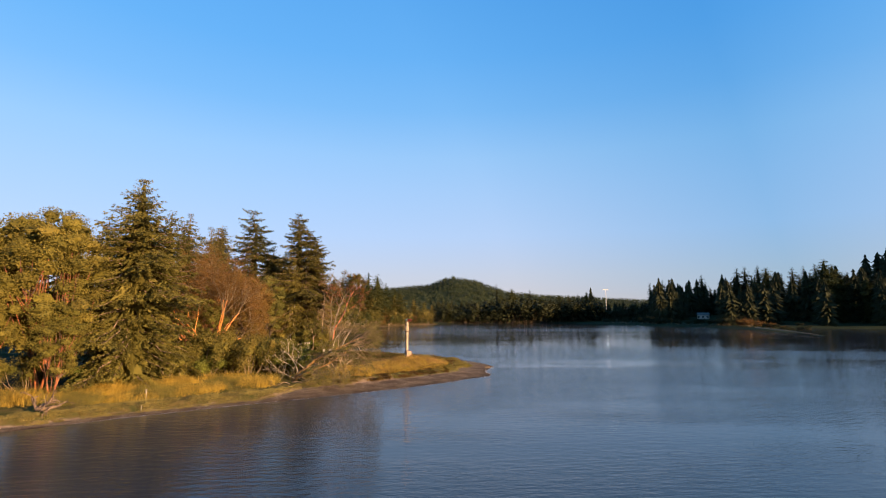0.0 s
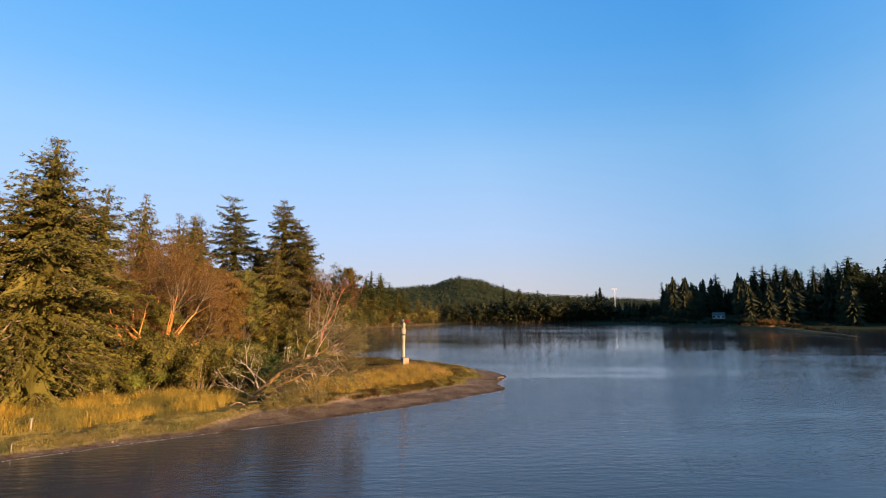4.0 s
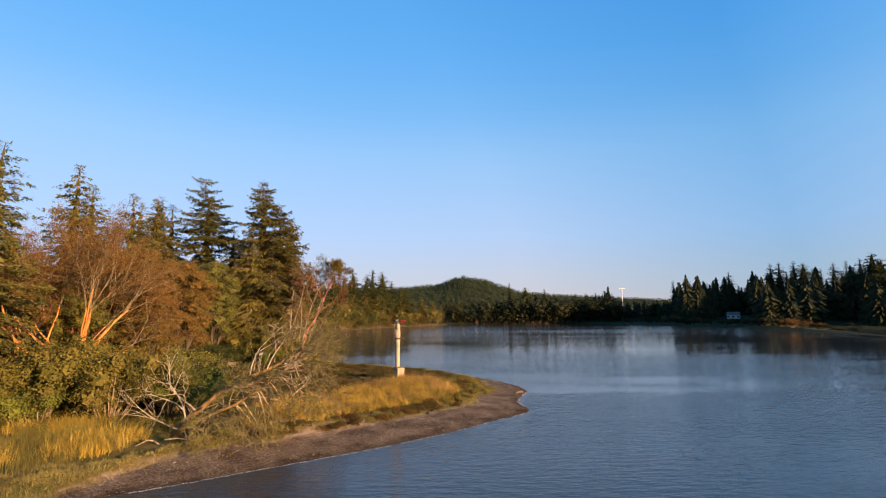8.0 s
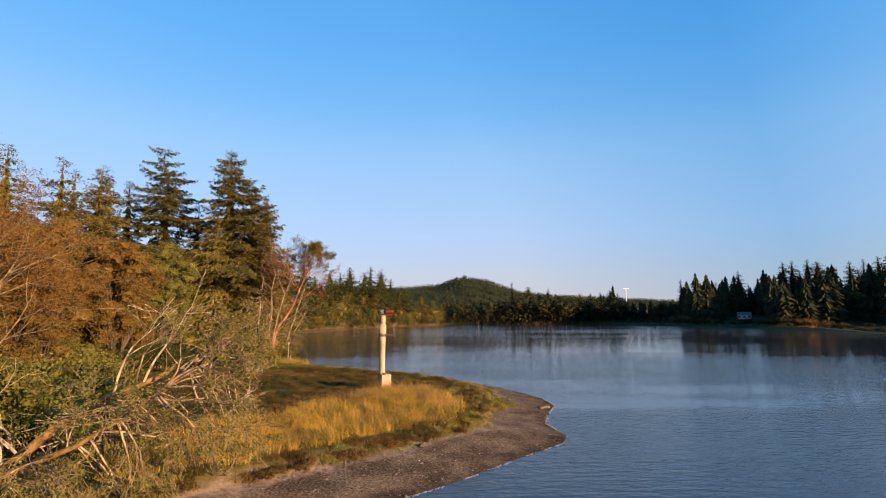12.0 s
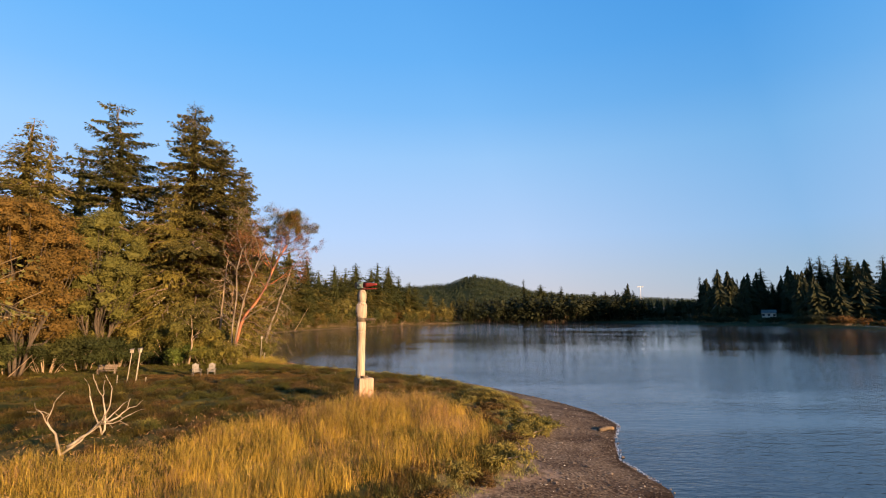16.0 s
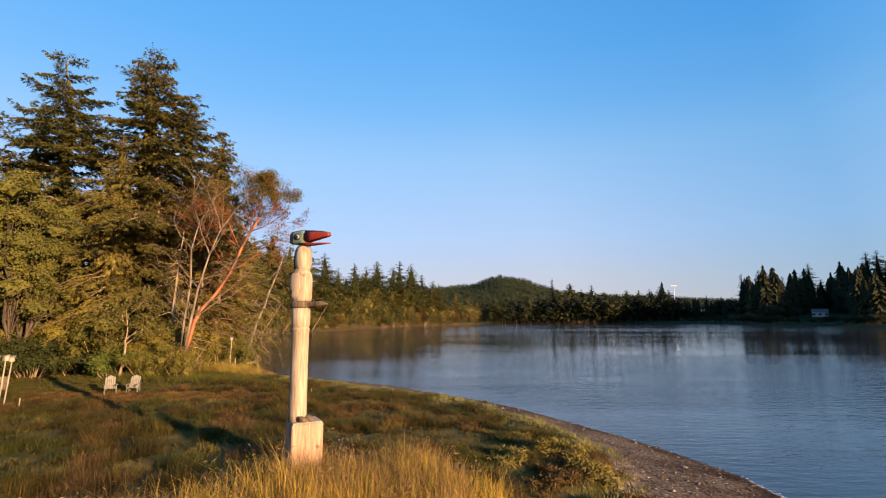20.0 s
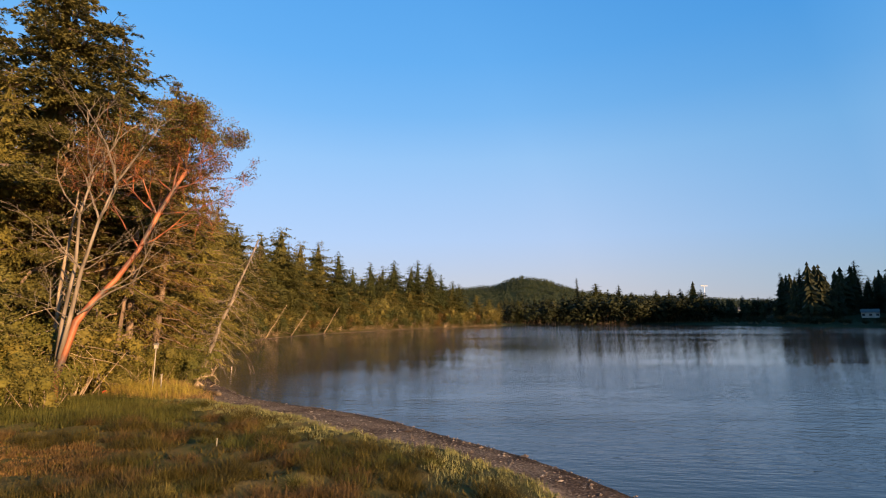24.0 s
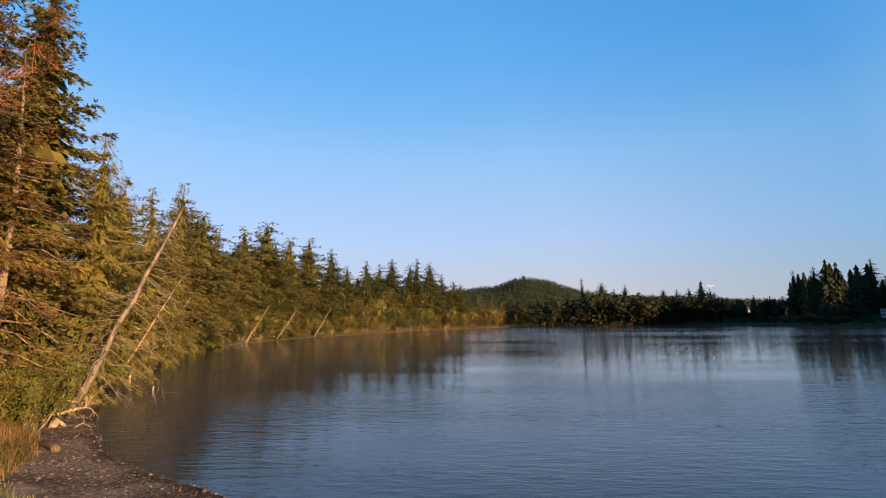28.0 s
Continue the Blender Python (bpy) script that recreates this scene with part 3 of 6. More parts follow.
cedar = conifer("cedar", 21.5, 5.2, 1.0, 14, CEDAR_LEAF, "olive cedar with hanging feathery boughs at the meadow's edge", hang=0.42, droop=0.45, whorl=1.0, boughs=6, dense=30, ragged=0.45, full=0.75, core=0.28, slim=0.6)
for x, y, turn, s in [(-30.5, 27.0, 0, 0.98), (-33.5, 29.0, 100, 0.86), (-28.6, 36.0, 30, 1.0), (-40, 44, 80, 1.0), (-28.6, 45.5, 120, 0.92)]:
    tree_at(cedar, x, y, turn, s)
brown_fir = conifer("browned_fir", 21, 4.0, 3.0, 15, BROWN_NEEDLES, "half-dead fir with browned needles and bare lower trunk", hang=0.25, droop=0.35, whorl=0.9, dense=20, ragged=0.5, bare=0.3, full=0.7, core=0.0, slim=0.6)
for x, y, turn, s in [(-28.0, 29.5, 0, 0.95), (-26.2, 34.2, 70, 1.05), (-26.4, 37.0, 200, 0.98), (-33, 46, 140, 0.8)]:
    tree_at(brown_fir, x, y, turn, s)

stock_a = conifer("fir", 25, 5.4, 1.0, 21, FIR, "dark green fir in the wood behind the meadow", whorl=1.1, blade=0.34, dense=24, core=0.30, lift=0.1)
stock_b = conifer("fir", 24, 5.4, 1.5, 22, FIR_OLIVE, "olive-green fir in the wood behind the meadow", ragged=0.5, whorl=1.1, blade=0.34, dense=24, core=0.30, lift=0.1)
stock_c = conifer("fir", 22, 4.4, 1.0, 23, FIR, "slender dark fir in the wood behind the meadow", whorl=1.0, blade=0.34, dense=24, core=0.30, lift=0.1)
for ob, x, y, turn, s in [(stock_a, -44.3, 15, 10, 1.03), (stock_b, -46.4, 25, 80, 1.16), (stock_c, -45.5, 24, 140, 1.22), (stock_a, -44.6, 18, 60, 1.0),
                          (stock_b, -36.5, -15, 30, 0.95), (stock_c, -41.2, 0, 200, 1.14), (stock_b, -44, -8, 10, 0.98),
                          (stock_c, -42, -20, 300, 0.95), (stock_a, -52, 40, 30, 1.2), (stock_b, -36, 40, 20, 1.0), (stock_c, -33, 51, 45, 0.85),
                          (stock_a, -40, 62, 70, 0.87), (stock_b, -41, 67, 190, 0.93), (stock_c, -48, 60, 160, 0.9), (stock_c, -45, 78, 260, 0.85),
                           (stock_a, -50, -16, 5, 0.9), (stock_a, -54, 80, 80, 0.9),
                          (stock_c, -37, 55, 12, 0.85), (stock_b, -48, 50, 300, 1.0), (stock_a, -34, 43, 222, 0.85),
                          (stock_b, -39, -21, 40, 0.85), (stock_b, -48, 12, 250, 1.1), (stock_a, -38, 37, 160, 1.0), (stock_c, -50, 32, 20, 1.3),
                          (stock_b, -53, 66, 40, 0.95), (stock_a, -44, 53, 280, 1.0), (stock_b, -58, 92, 15, 0.95), (stock_c, -62, 105, 60, 1.05), (stock_b, -36.5, 46, 70, 0.9), (stock_a, -47, 70, 110, 0.9),
                          (stock_c, -50, 86, 30, 1.15), (stock_a, -56, 100, 200, 1.1), (stock_b, -62, 112, 100, 1.05), (stock_c, -66, 122, 10, 1.25), (stock_a, -72, 134, 66, 1.15), (stock_c, -72, 146, 166, 1.3)]:
    tree_at(ob, x, y, turn, s)

for ob, x, y, turn, top in [(stock_a, -59.5, 101, 130, 33), (stock_c, -55.5, 93, 40, 29), (stock_b, -63, 108, 220, 30)]:
    tree_to(ob, x, y, top, turn)

# madrones
red_madrone = broadleaf("madrone", 31, [((0, 0, -0.3), (0.42, 0.1, 1), 6.4, 0.36), ((0.2, 0.1, -0.3), (0.1, 0.3, 1), 6.4, 0.24), ((-0.2, 0, -0.3), (-0.25, -0.1, 1), 6.0, 0.22),
                        ((0.1, -0.1, -0.3), (0.7, -0.1, 1.0), 6.0, 0.18)],
                        RUST_LEAF, GOLD_BARK, "madrone with bright orange forked trunk and thin rusty crown", per=26, levels=4, size=0.14, radius=0.46, spread=0.36,
                        split=(3, 4), shrink=0.72, twig=STRAW_TWIG)
for x, y, turn, top in [(-32.4, -13.2, 0, 19.0), (-38.5, 0.5, 120, 23.5), (-36.0, -4.5, 220, 19.5)]:
    tree_to(red_madrone, x, y, top, turn, 0.92)


def domed_madrone(seed, label, leaf=MADRONE_LEAF, bark=MADRONE_BARK, low=0.56, h=20.0, wide=5.2, lobes=110, per=330, size=0.21):
    """A broad evergreen tree: bare orange limbs forking up into a domed crown of many rounded leafy lobes."""
    rng = np.random.default_rng(seed)
    ob = empty("madrone", Matrix(), label, "tree")
    u = unit(rng.normal(size=(lobes, 3)) + [0, 0, 0.15])
    mid = np.array([0, 0, low * h])
    c = mid + u * [wide, wide, (0.96 - low) * h] * rng.uniform(0.45, 0.92, (lobes, 1))
    big = rng.uniform(0.75, 1.6, lobes)
    forks = []
    for k in range(4):
        g = 1.57 * k + rng.uniform(-0.4, 0.4)
        line = [Vector((0.2 * math.cos(g), 0.2 * math.sin(g), -0.4))]
        for i in range(1, 6):
            line.append(Vector((math.cos(g) * (0.25 + 0.42 * i) + rng.normal() * 0.2, math.sin(g) * (0.25 + 0.42 * i) + rng.normal() * 0.2, h * 0.085 * i)))
        under("trunk", mesh_of("trunk", *tubes([[(p, 0.20 - 0.022 * i) for i, p in enumerate(line)]], 8), bark, True), ob)
        forks.append(line)
    twigs = []
    for q, r in zip(c, big):
        e = Vector(q)
        line = min(forks, key=lambda l: (l[4] - e).length)
        a = line[int(rng.integers(2, 6))]
        twigs.append([(a, 0.07), (a.lerp(e, 0.5) + Vector(rng.normal(size=3)) * 0.3 - Vector((0, 0, 0.3)), 0.045), (e, 0.02)])
    under("branchwork", mesh_of("branchwork", *tubes(twigs, 5), bark), ob, kind="stuff")
    n = lobes * per
    i = np.repeat(np.arange(lobes), per)
    w = unit(rng.normal(size=(n, 3)) + 0.5 * u[i] + [0, 0, 0.3])
    P = c[i] + w * (big[i] * rng.uniform(0.45, 1.08, n) ** 0.6)[:, None] * [1.1, 1.1, 0.8]
    A = w * 0.3 + rng.normal(size=(n, 3)) * 0.8
    v, f = blades(P, A, rng.uniform(0.7, 1.35, n) * size, rng.uniform(0.45, 0.7, n) * size, rng, 0.1, w)
    ico = bmesh.new()
    bmesh.ops.create_icosphere(ico, subdivisions=2, radius=1)
    iv, jf = np.array([tuple(q.co) for q in ico.verts]), [tuple(q.index for q in g.verts) for g in ico.faces]
    ico.free()
    cores = np.concatenate([q + iv * rng.uniform(0.3, 0.78, (len(iv), 1)) * r * [1.1, 1.1, 0.8] for q, r in zip(c, big)])
    tris = [tuple(a + len(iv) * k for a in t3) for k in range(lobes) for t3 in jf]
    v, f = joined(v, f, cores, tris)
    under("crown", mesh_of("crown", v, f, leaf), ob)
    return ob


olive_madrone = domed_madrone(32, "spreading madrone with dense olive leaves and orange limbs")
for x, y, turn, top in [(-40.3, -31.2, 0, 20.8), (-46.5, -33, 80, 20.3), (-52, -31, 190, 21), (-43, -36.5, 260, 13.5), (-37.6, -33.0, 150, 10.5), (-40, -10, 300, 16), (-33.5, -8, 210, 11.5)]:
    tree_to(olive_madrone, x, y, top, turn)
green_madrone = domed_madrone(36, "dense rounded green tree with limbs coloured dark for shade at the meadow's edge", leaf_material("green_madrone_leaves", (0.048, 0.054, 0.015), (0.092, 0.096, 0.027), (0.140, 0.134, 0.044)), DARK_BARK, 0.56)
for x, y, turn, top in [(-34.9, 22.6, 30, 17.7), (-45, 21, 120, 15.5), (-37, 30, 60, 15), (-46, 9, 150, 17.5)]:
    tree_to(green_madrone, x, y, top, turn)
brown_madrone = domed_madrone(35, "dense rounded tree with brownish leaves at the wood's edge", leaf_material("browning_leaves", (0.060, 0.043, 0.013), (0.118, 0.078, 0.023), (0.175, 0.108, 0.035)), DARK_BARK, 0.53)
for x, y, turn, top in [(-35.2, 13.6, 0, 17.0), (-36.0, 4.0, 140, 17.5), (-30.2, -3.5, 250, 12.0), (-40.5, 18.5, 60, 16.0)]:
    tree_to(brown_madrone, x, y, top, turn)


def leaning_madrone():
    rng = np.random.default_rng(33)
    ob = empty("madrone", Matrix.Translation((-20.7, 22.4, 1.2)), "leaning madrone with bare orange trunk and small high crown", "tree")
    line = [Vector(p) for p in ((0, 0, -0.4), (-0.08, 0.0, 1.4), (0.1, 0.1, 2.8), (0.3, 0.5, 4.2), (0.75, 1.1, 5.35), (1.4, 1.6, 6.6), (2.1, 2.1, 8.3), (2.55, 2.8, 10.2), (3.2, 3.0, 11.7), (3.9, 3.1, 13.0))]
    under("trunk", mesh_of("trunk", *tubes([[(p + Vector(rng.normal(size=3)) * 0.07, (0.215 - 0.014 * i) * rng.uniform(0.82, 1.15)) for i, p in enumerate(line)]], 10), MADRONE_BARK, True), ob)
    # two grey dead stems beside the living one
    for second in (((0.05, 0, 2.4), (0.3, 0.1, 4.4), (0.75, 0.0, 6.8), (1.55, -0.1, 9.4), (2.3, -0.1, 11.3)), ((-0.3, 0.2, 1.2), (-0.5, 0.5, 4.0), (-0.35, 0.8, 7.2), (-0.6, 1.0, 10.0), (-0.2, 1.2, 12.2))):
        second = [Vector(p) for p in second]
        under("limb", mesh_of("limb", *tubes([[(p, 0.12 - 0.018 * i) for i, p in enumerate(second)]], 8), DRY_BARK, True), ob, "grey dead stem")
        segs, _ = skeleton_tree([(second[4], (-0.25, 0, 1), 2.6, 0.06), (second[4], (0.6, 0, 0.9), 2.4, 0.055), (second[3], (-0.5, 0.1, 1), 2.4, 0.05), (second[3], (0.7, -0.2, 0.5), 2.0, 0.045),
                                 (second[2], (-0.7, 0, 0.7), 2.0, 0.04), (second[2], (0.8, 0.2, 0.4), 1.8, 0.04), (second[1], (-0.9, 0.1, 0.5), 1.8, 0.035)], 0.42, 3, rng, split=(2, 3), shrink=0.68)
        under("branchwork", mesh_of("branchwork", *tubes([l for _, l in segs], 4), DRY_BARK), ob, "bare grey boughs", kind="stuff")
    start = [(line[8], (0.3, 0.1, 0.9), 2.0, 0.07), (line[8], (-0.3, 0.4, 1), 2.2, 0.06), (line[9], (0.2, -0.1, 0.9), 1.7, 0.06), (line[9], (0.9, 0.2, 0.5), 1.8, 0.06),
             (line[7], (-0.4, 0.6, 0.9), 2.4, 0.06), (line[9], (-0.6, 0.2, 1), 2.0, 0.06), (line[7], (-0.8, 0.1, 1.0), 2.4, 0.05), (line[8], (1.0, 0.1, 0.3), 2.0, 0.06),
             (line[6], (0.9, 0.2, 0.55), 2.3, 0.06), (line[7], (1.0, -0.1, 0.3), 2.2, 0.05), (line[9], (0.0, -0.4, 1), 1.8, 0.05),
             (line[7], (-1.0, 0.1, 0.9), 2.6, 0.06), (line[8], (-1.0, 0.0, 0.7), 2.4, 0.06), (line[6], (-0.7, 0.2, 1.0), 2.6, 0.05)]
    segs, tips = skeleton_tree(start, 0.55, 4, rng, split=(3, 4), shrink=0.7)
    for lev, l in segs:
        if lev == 0:
            under("limb", mesh_of("limb", *tubes([l], 6), MADRONE_BARK, True), ob)
    under("branchwork", mesh_of("branchwork", *tubes([l for lev, l in segs if lev], 3), MADRONE_BARK), ob, kind="stuff")
    high = [q for q in tips if q[0].z > 14.2 and rng.random() < 0.36]
    low = [q for q in tips if rng.random() < (0.34 if q[0].z > 12.5 else 0.10)]
    under("crown", mesh_of("crown", *leaf_cloud(high, 18, 0.32, 0.12, rng), FIR_OLIVE), ob, "olive leaves at the top")
    under("crown", mesh_of("crown", *leaf_cloud(low, 14, 0.28, 0.11, rng), RUST_LEAF), ob, "rust-brown leaves")
    dead = [((0.5, 0.3, 4.6), (1, 0.1, 0.35), 3.2, 0.06), ((0.9, 1.2, 5.8), (1.0, 0.2, 0.5), 2.6, 0.05)]
    segs, _ = skeleton_tree(dead, 0.4, 3, rng, split=(2, 3), shrink=0.7, gravity=-0.1)
    under("branchwork", mesh_of("branchwork", *tubes([l for _, l in segs], 4), DRY_BARK), ob, "bare dead boughs", kind="stuff")
    return ob


leaning_madrone()


def snag(name, seed, p, q, r, label, n=26, reach=2.2, bark=None, tip=0.25):
    """A dead trunk from p to q with broken side branches."""
    rng = np.random.default_rng(seed)
    p, q = Vector(p), Vector(q)
    ob = empty(name, Matrix.Translation(p), label, "dead tree")
    d = q - p
    mids = [(d * k + Vector(rng.normal(size=3)) * 0.004 * d.length * (0 < k < 1), r * (1 - (1 - tip) * k)) for k in np.linspace(0, 1, 9)]
    mids[0] = (mids[0][0] - d.normalized() * 0.5, r * 1.25)
    under("trunk", mesh_of("trunk", *tubes([mids], 8), bark or DEAD_WOOD, True), ob)
    start = []
    for i in range(n):
        k = rng.uniform(0.15, 0.97)
        side = d.normalized().cross(Vector(rng.normal(size=3))).normalized()
        start.append((d * k, side + Vector((0, 0, -0.25)), reach * (1.15 - k) * rng.uniform(0.3, 1.1), 0.028))
    segs, _ = skeleton_tree(start, 0.45, 2, rng, split=(1, 3), shrink=0.6, gravity=0.2)
    under("branchwork", mesh_of("branchwork", *tubes([l for _, l in segs], 3), bark or DEAD_WOOD), ob, kind="stuff")
    return ob


snag("leaning_snag", 51, (-25.3, 41.6, 0.5), (-23.0, 47.0, 13.7), 0.21, "bleached dead conifer leaning out over the water", n=70, reach=3.6, bark=DRY_BARK, tip=0.35)
snag("dead_tree", 54, (-23.4, 24.4, 1.2), (-23.0, 25.0, 13.0), 0.15, "bare grey dead trunk beside the madrone", n=60, reach=3.0, bark=GREY_TWIG)
for seed, p, q in ((55, (-65, 188, 0.6), (-59.5, 190, 11)), (56, (-66.5, 160, 0.6), (-62, 163, 9)), (57, (-65, 138, 0.6), (-59.5, 139, 10)), (60, (-48, 78, 0.6), (-43.5, 80, 9))):
    snag("leaning_snag", seed, p, q, 0.15, "pale dead trunk leaning over the water from the far bank", n=22, bark=GREY_TWIG)
snag("dead_tree", 57, (-27.5, 35.6, 1.2), (-27.8, 36.2, 9.5), 0.2, "bare brown broken trunk at the wood's edge", n=10, bark=FIR_BARK, tip=0.7)
snag("dead_tree", 58, (-25.8, 32.2, 1.2), (-25.5, 32.4, 7.0), 0.16, "bare brown broken trunk at the wood's edge", n=6, bark=FIR_BARK, tip=0.8)
snag("dead_tree", 59, (-30.0, 26.0, 1.2), (-29.9, 26.3, 13.0), 0.13, "thin bare dead trunk at the meadow's edge", n=30, reach=2.0)

# bushes along the edge of the wood
bush_a = bush("bush", 41, 5.0, 4.0, 3.6, BUSH_LEAF, "olive-green leafy bush at the wood's edge")
bush_b = bush("bush", 42, 4.2, 4.2, 3.2, BRIGHT_LEAF, "bright green leafy bush at the wood's edge")
bush_c = bush("bush", 43, 4.6, 4.2, 4.6, MADRONE_LEAF, "tall yellowish leafy bush at the wood's edge")
for i, (x, y, s) in enumerate([(-45, -33, 1), (-42, -30.5, 1), (-38, -27.5, 0.9), (-35, -24, 1.1), (-31, -22, 1), (-28.5, -19, 1.1), (-26, -15.5, 1.1), (-24, -18, 1.3), (-22.5, -13, 1.5), (-19.5, -14.5, 1.4), (-27.5, -15, 1.5), (-24.5, -11.5, 1.5), (-20.5, -11.0, 1.3), (-30, -18, 1.4), (-17.8, -17.0, 1.1), (-29, -13.5, 1.4),
                              (-20.5, -16.5, 1.1), (-25, -7, 1.1), (-28, -10, 1.3), (-30, -2, 1.2), (-34, 5, 1.2), (-40, 12, 1.2), (-44, 19, 1.1), (-42, 27, 1.1), (-37.5, 29.5, 1.1), (-34, 30.5, 1.1),
                              (-30.5, 28.2, 1.1), (-27, 27.0, 1.2), (-24.6, 27.5, 1.15), (-23.6, 23.6, 0.95), (-22.4, 20.9, 0.62), (-20.1, 21.2, 0.6), (-25.6, 21.5, 0.9),
                              (-38.5, 14.0, 1.0), (-37.5, 22.0, 1.0),
                              (-26.5, 36, 1.1), (-25.6, 39, 1), (-27.5, 42.5, 1), (-30, 47, 1.2), (-34, 53, 1), (-39, 61, 1.1), (-46, 71, 1.2), (-52, 84, 1.2), (-58, 97, 1.3)]):
    tree_at((bush_a, bush_b, bush_c)[(i * 2) % 3 if i != 9 else 1], x, y, 67 * i, s)

# undergrowth shade is put into the dark leaf colour of these added bushes
shade_shrub = bush("bush", 57, 4.6, 4.2, 3.4, FIR_MID, "evergreen bush coloured dark for the shade at the wood's edge")
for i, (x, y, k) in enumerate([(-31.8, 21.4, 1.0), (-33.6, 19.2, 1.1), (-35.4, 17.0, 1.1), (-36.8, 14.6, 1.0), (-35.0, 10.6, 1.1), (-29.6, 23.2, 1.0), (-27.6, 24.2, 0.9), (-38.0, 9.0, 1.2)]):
    tree_at(shade_shrub, x, y, 67 * i, k)
for x, y, k in [(-24.6, 34.6, 0.8), (-23.4, 36.6, 0.75), (-25.2, 32.0, 0.7)]:
    tree_at(bush_c, x, y, x * 40, k)
for x, y, turn, k in [(-26.4, 23.6, 40, 1.25), (-23.9, 22.4, 160, 0.9), (-28.6, 25.0, 250, 1.3)]:
    tree_at(bush_c, x, y, turn, k)
# slender tree behind the garden chairs
chair_tree = broadleaf("young_tree", 64, [((0, 0, -0.2), (0.08, 0.05, 1), 3.0, 0.11)], WILLOW_LEAF, GREY_TWIG, "small yellow-green tree with bare lower twigs behind the chairs", levels=4, spread=0.55, per=9,
                       radius=0.28, size=0.2, split=(3, 5), shrink=0.66, gravity=0.08)
place(chair_tree, -24.2, 20.4, first=True)
# toppled willow across the beach, half dead: two long trunks rising from the torn root, limbs fanning out and down
WILLOW_BARK = bark_material("mossy_willow_bark", (0.075, 0.045, 0.018), (0.250, 0.140, 0.045), 3.0)


def toppled_willow():
    rng = np.random.default_rng(66)
    ob = empty("toppled_willow", Matrix.Translation((-17.4, -21.6, 0.8)), "toppled half-dead willow with tangled bare branches over the beach", "tree")
    trunks = [[Vector(p) for p in ((-0.3, 0, -0.3), (1.2, 0.1, 1.1), (3.0, 0, 2.6), (4.8, -0.1, 3.6), (6.6, 0.1, 4.4), (8.2, 0.5, 5.2))],
              [Vector(p) for p in ((0, -0.2, -0.3), (1.2, -0.5, 0.7), (2.8, -0.9, 1.4), (4.6, -1.2, 2.1), (6.4, -1.2, 3.2), (7.6, -1.0, 4.2))]]
    start = []
    for k, line in enumerate(trunks):
        under("trunk", mesh_of("trunk", *tubes([[(p, 0.24 - 0.035 * i - 0.04 * k) for i, p in enumerate(line)]], 9), WILLOW_BARK, True), ob)
        for i in range(26):
            s_ = rng.uniform(0.7, 4.95)
            a, b_ = line[int(s_)], line[int(s_) + 1]
            d = Vector((rng.uniform(0.2, 1.1), rng.normal() * 0.65, rng.normal() * 0.55 - 0.05))
            start.append((a.lerp(b_, s_ - int(s_)), d, rng.uniform(1.2, 2.4), rng.uniform(0.028, 0.055)))
        for i in range(7):
            start.append((line[5], Vector((1.0, rng.normal() * 0.5, rng.uniform(0.1, 1.3))), rng.uniform(1.2, 2.0), 0.05))
    segs, tips = skeleton_tree(start, 0.42, 3, rng, split=(2, 4), shrink=0.66, gravity=0.10, thin=0.010)
    for lev, l in segs:
        if lev == 0:
            under("limb", mesh_of("limb", *tubes([l], 5), GREY_TWIG, True), ob)
    under("branchwork", mesh_of("branchwork", *tubes([l for lev, l in segs if lev], 3), STRAW_TWIG), ob, kind="stuff")
    green = [q for q in tips if rng.random() < 0.5]
    under("crown", mesh_of("crown", *leaf_cloud(green, 9, 0.20, 0.11, rng), WILLOW_LEAF), ob)
    # long pale dead boughs reaching back from the root
    dead = [((0.9, 0, 1.0), (-0.5, 0.1, 1.0), 2.6, 0.06), ((1.6, -0.2, 1.6), (-0.75, -0.2, 0.7), 2.4, 0.055), ((0.6, -0.3, 0.4), (-1.0, -0.2, 0.25), 2.0, 0.05), ((5.0, 0, 3.6), (0.5, 0.1, 1.2), 2.2, 0.05), ((6.2, 0, 4.2), (0.45, 0, 1.2), 2.2, 0.05)]
    segs, _ = skeleton_tree(dead, 0.38, 3, rng, split=(2, 3), shrink=0.7, gravity=0.05)
    under("branchwork", mesh_of("branchwork", *tubes([l for _, l in segs], 4), DEAD_WOOD), ob, "bleached dead boughs", kind="stuff")
    return ob


toppled_willow()
bare = broadleaf("dead_branch", 62, [((0, 0, 0), (0.5, -0.6, 0.9), 2.4, 0.06), ((0.1, 0, 0), (-0.4, -0.4, 1), 2.0, 0.05)], WILLOW_LEAF, DEAD_WOOD,
                 "bleached forked dead branch lying in the grass", category="branch", levels=3, per=0, spread=0.6, gravity=0.1)
snag("leaning_snag", 52, (-34.5, 56.5, 0.8), (-31.0, 59.5, 10.0), 0.09, "thin dead trunk leaning out over the inlet", n=30, bark=GREY_TWIG)
bare.matrix_world = Matrix.Translation((-17.5, -20.0, 2.0))

# ---- grasses ----
def inside(poly, x, y):
    a = np.array(poly, float)
    b = np.roll(a, -1, 0)
    c = ((a[:, 1] > y[:, None]) != (b[:, 1] > y[:, None])) & (x[:, None] < (b[:, 0] - a[:, 0]) * (y[:, None] - a[:, 1]) / (b[:, 1] - a[:, 1] + 1e-12) + a[:, 0])
    return c.sum(1) % 2 == 1


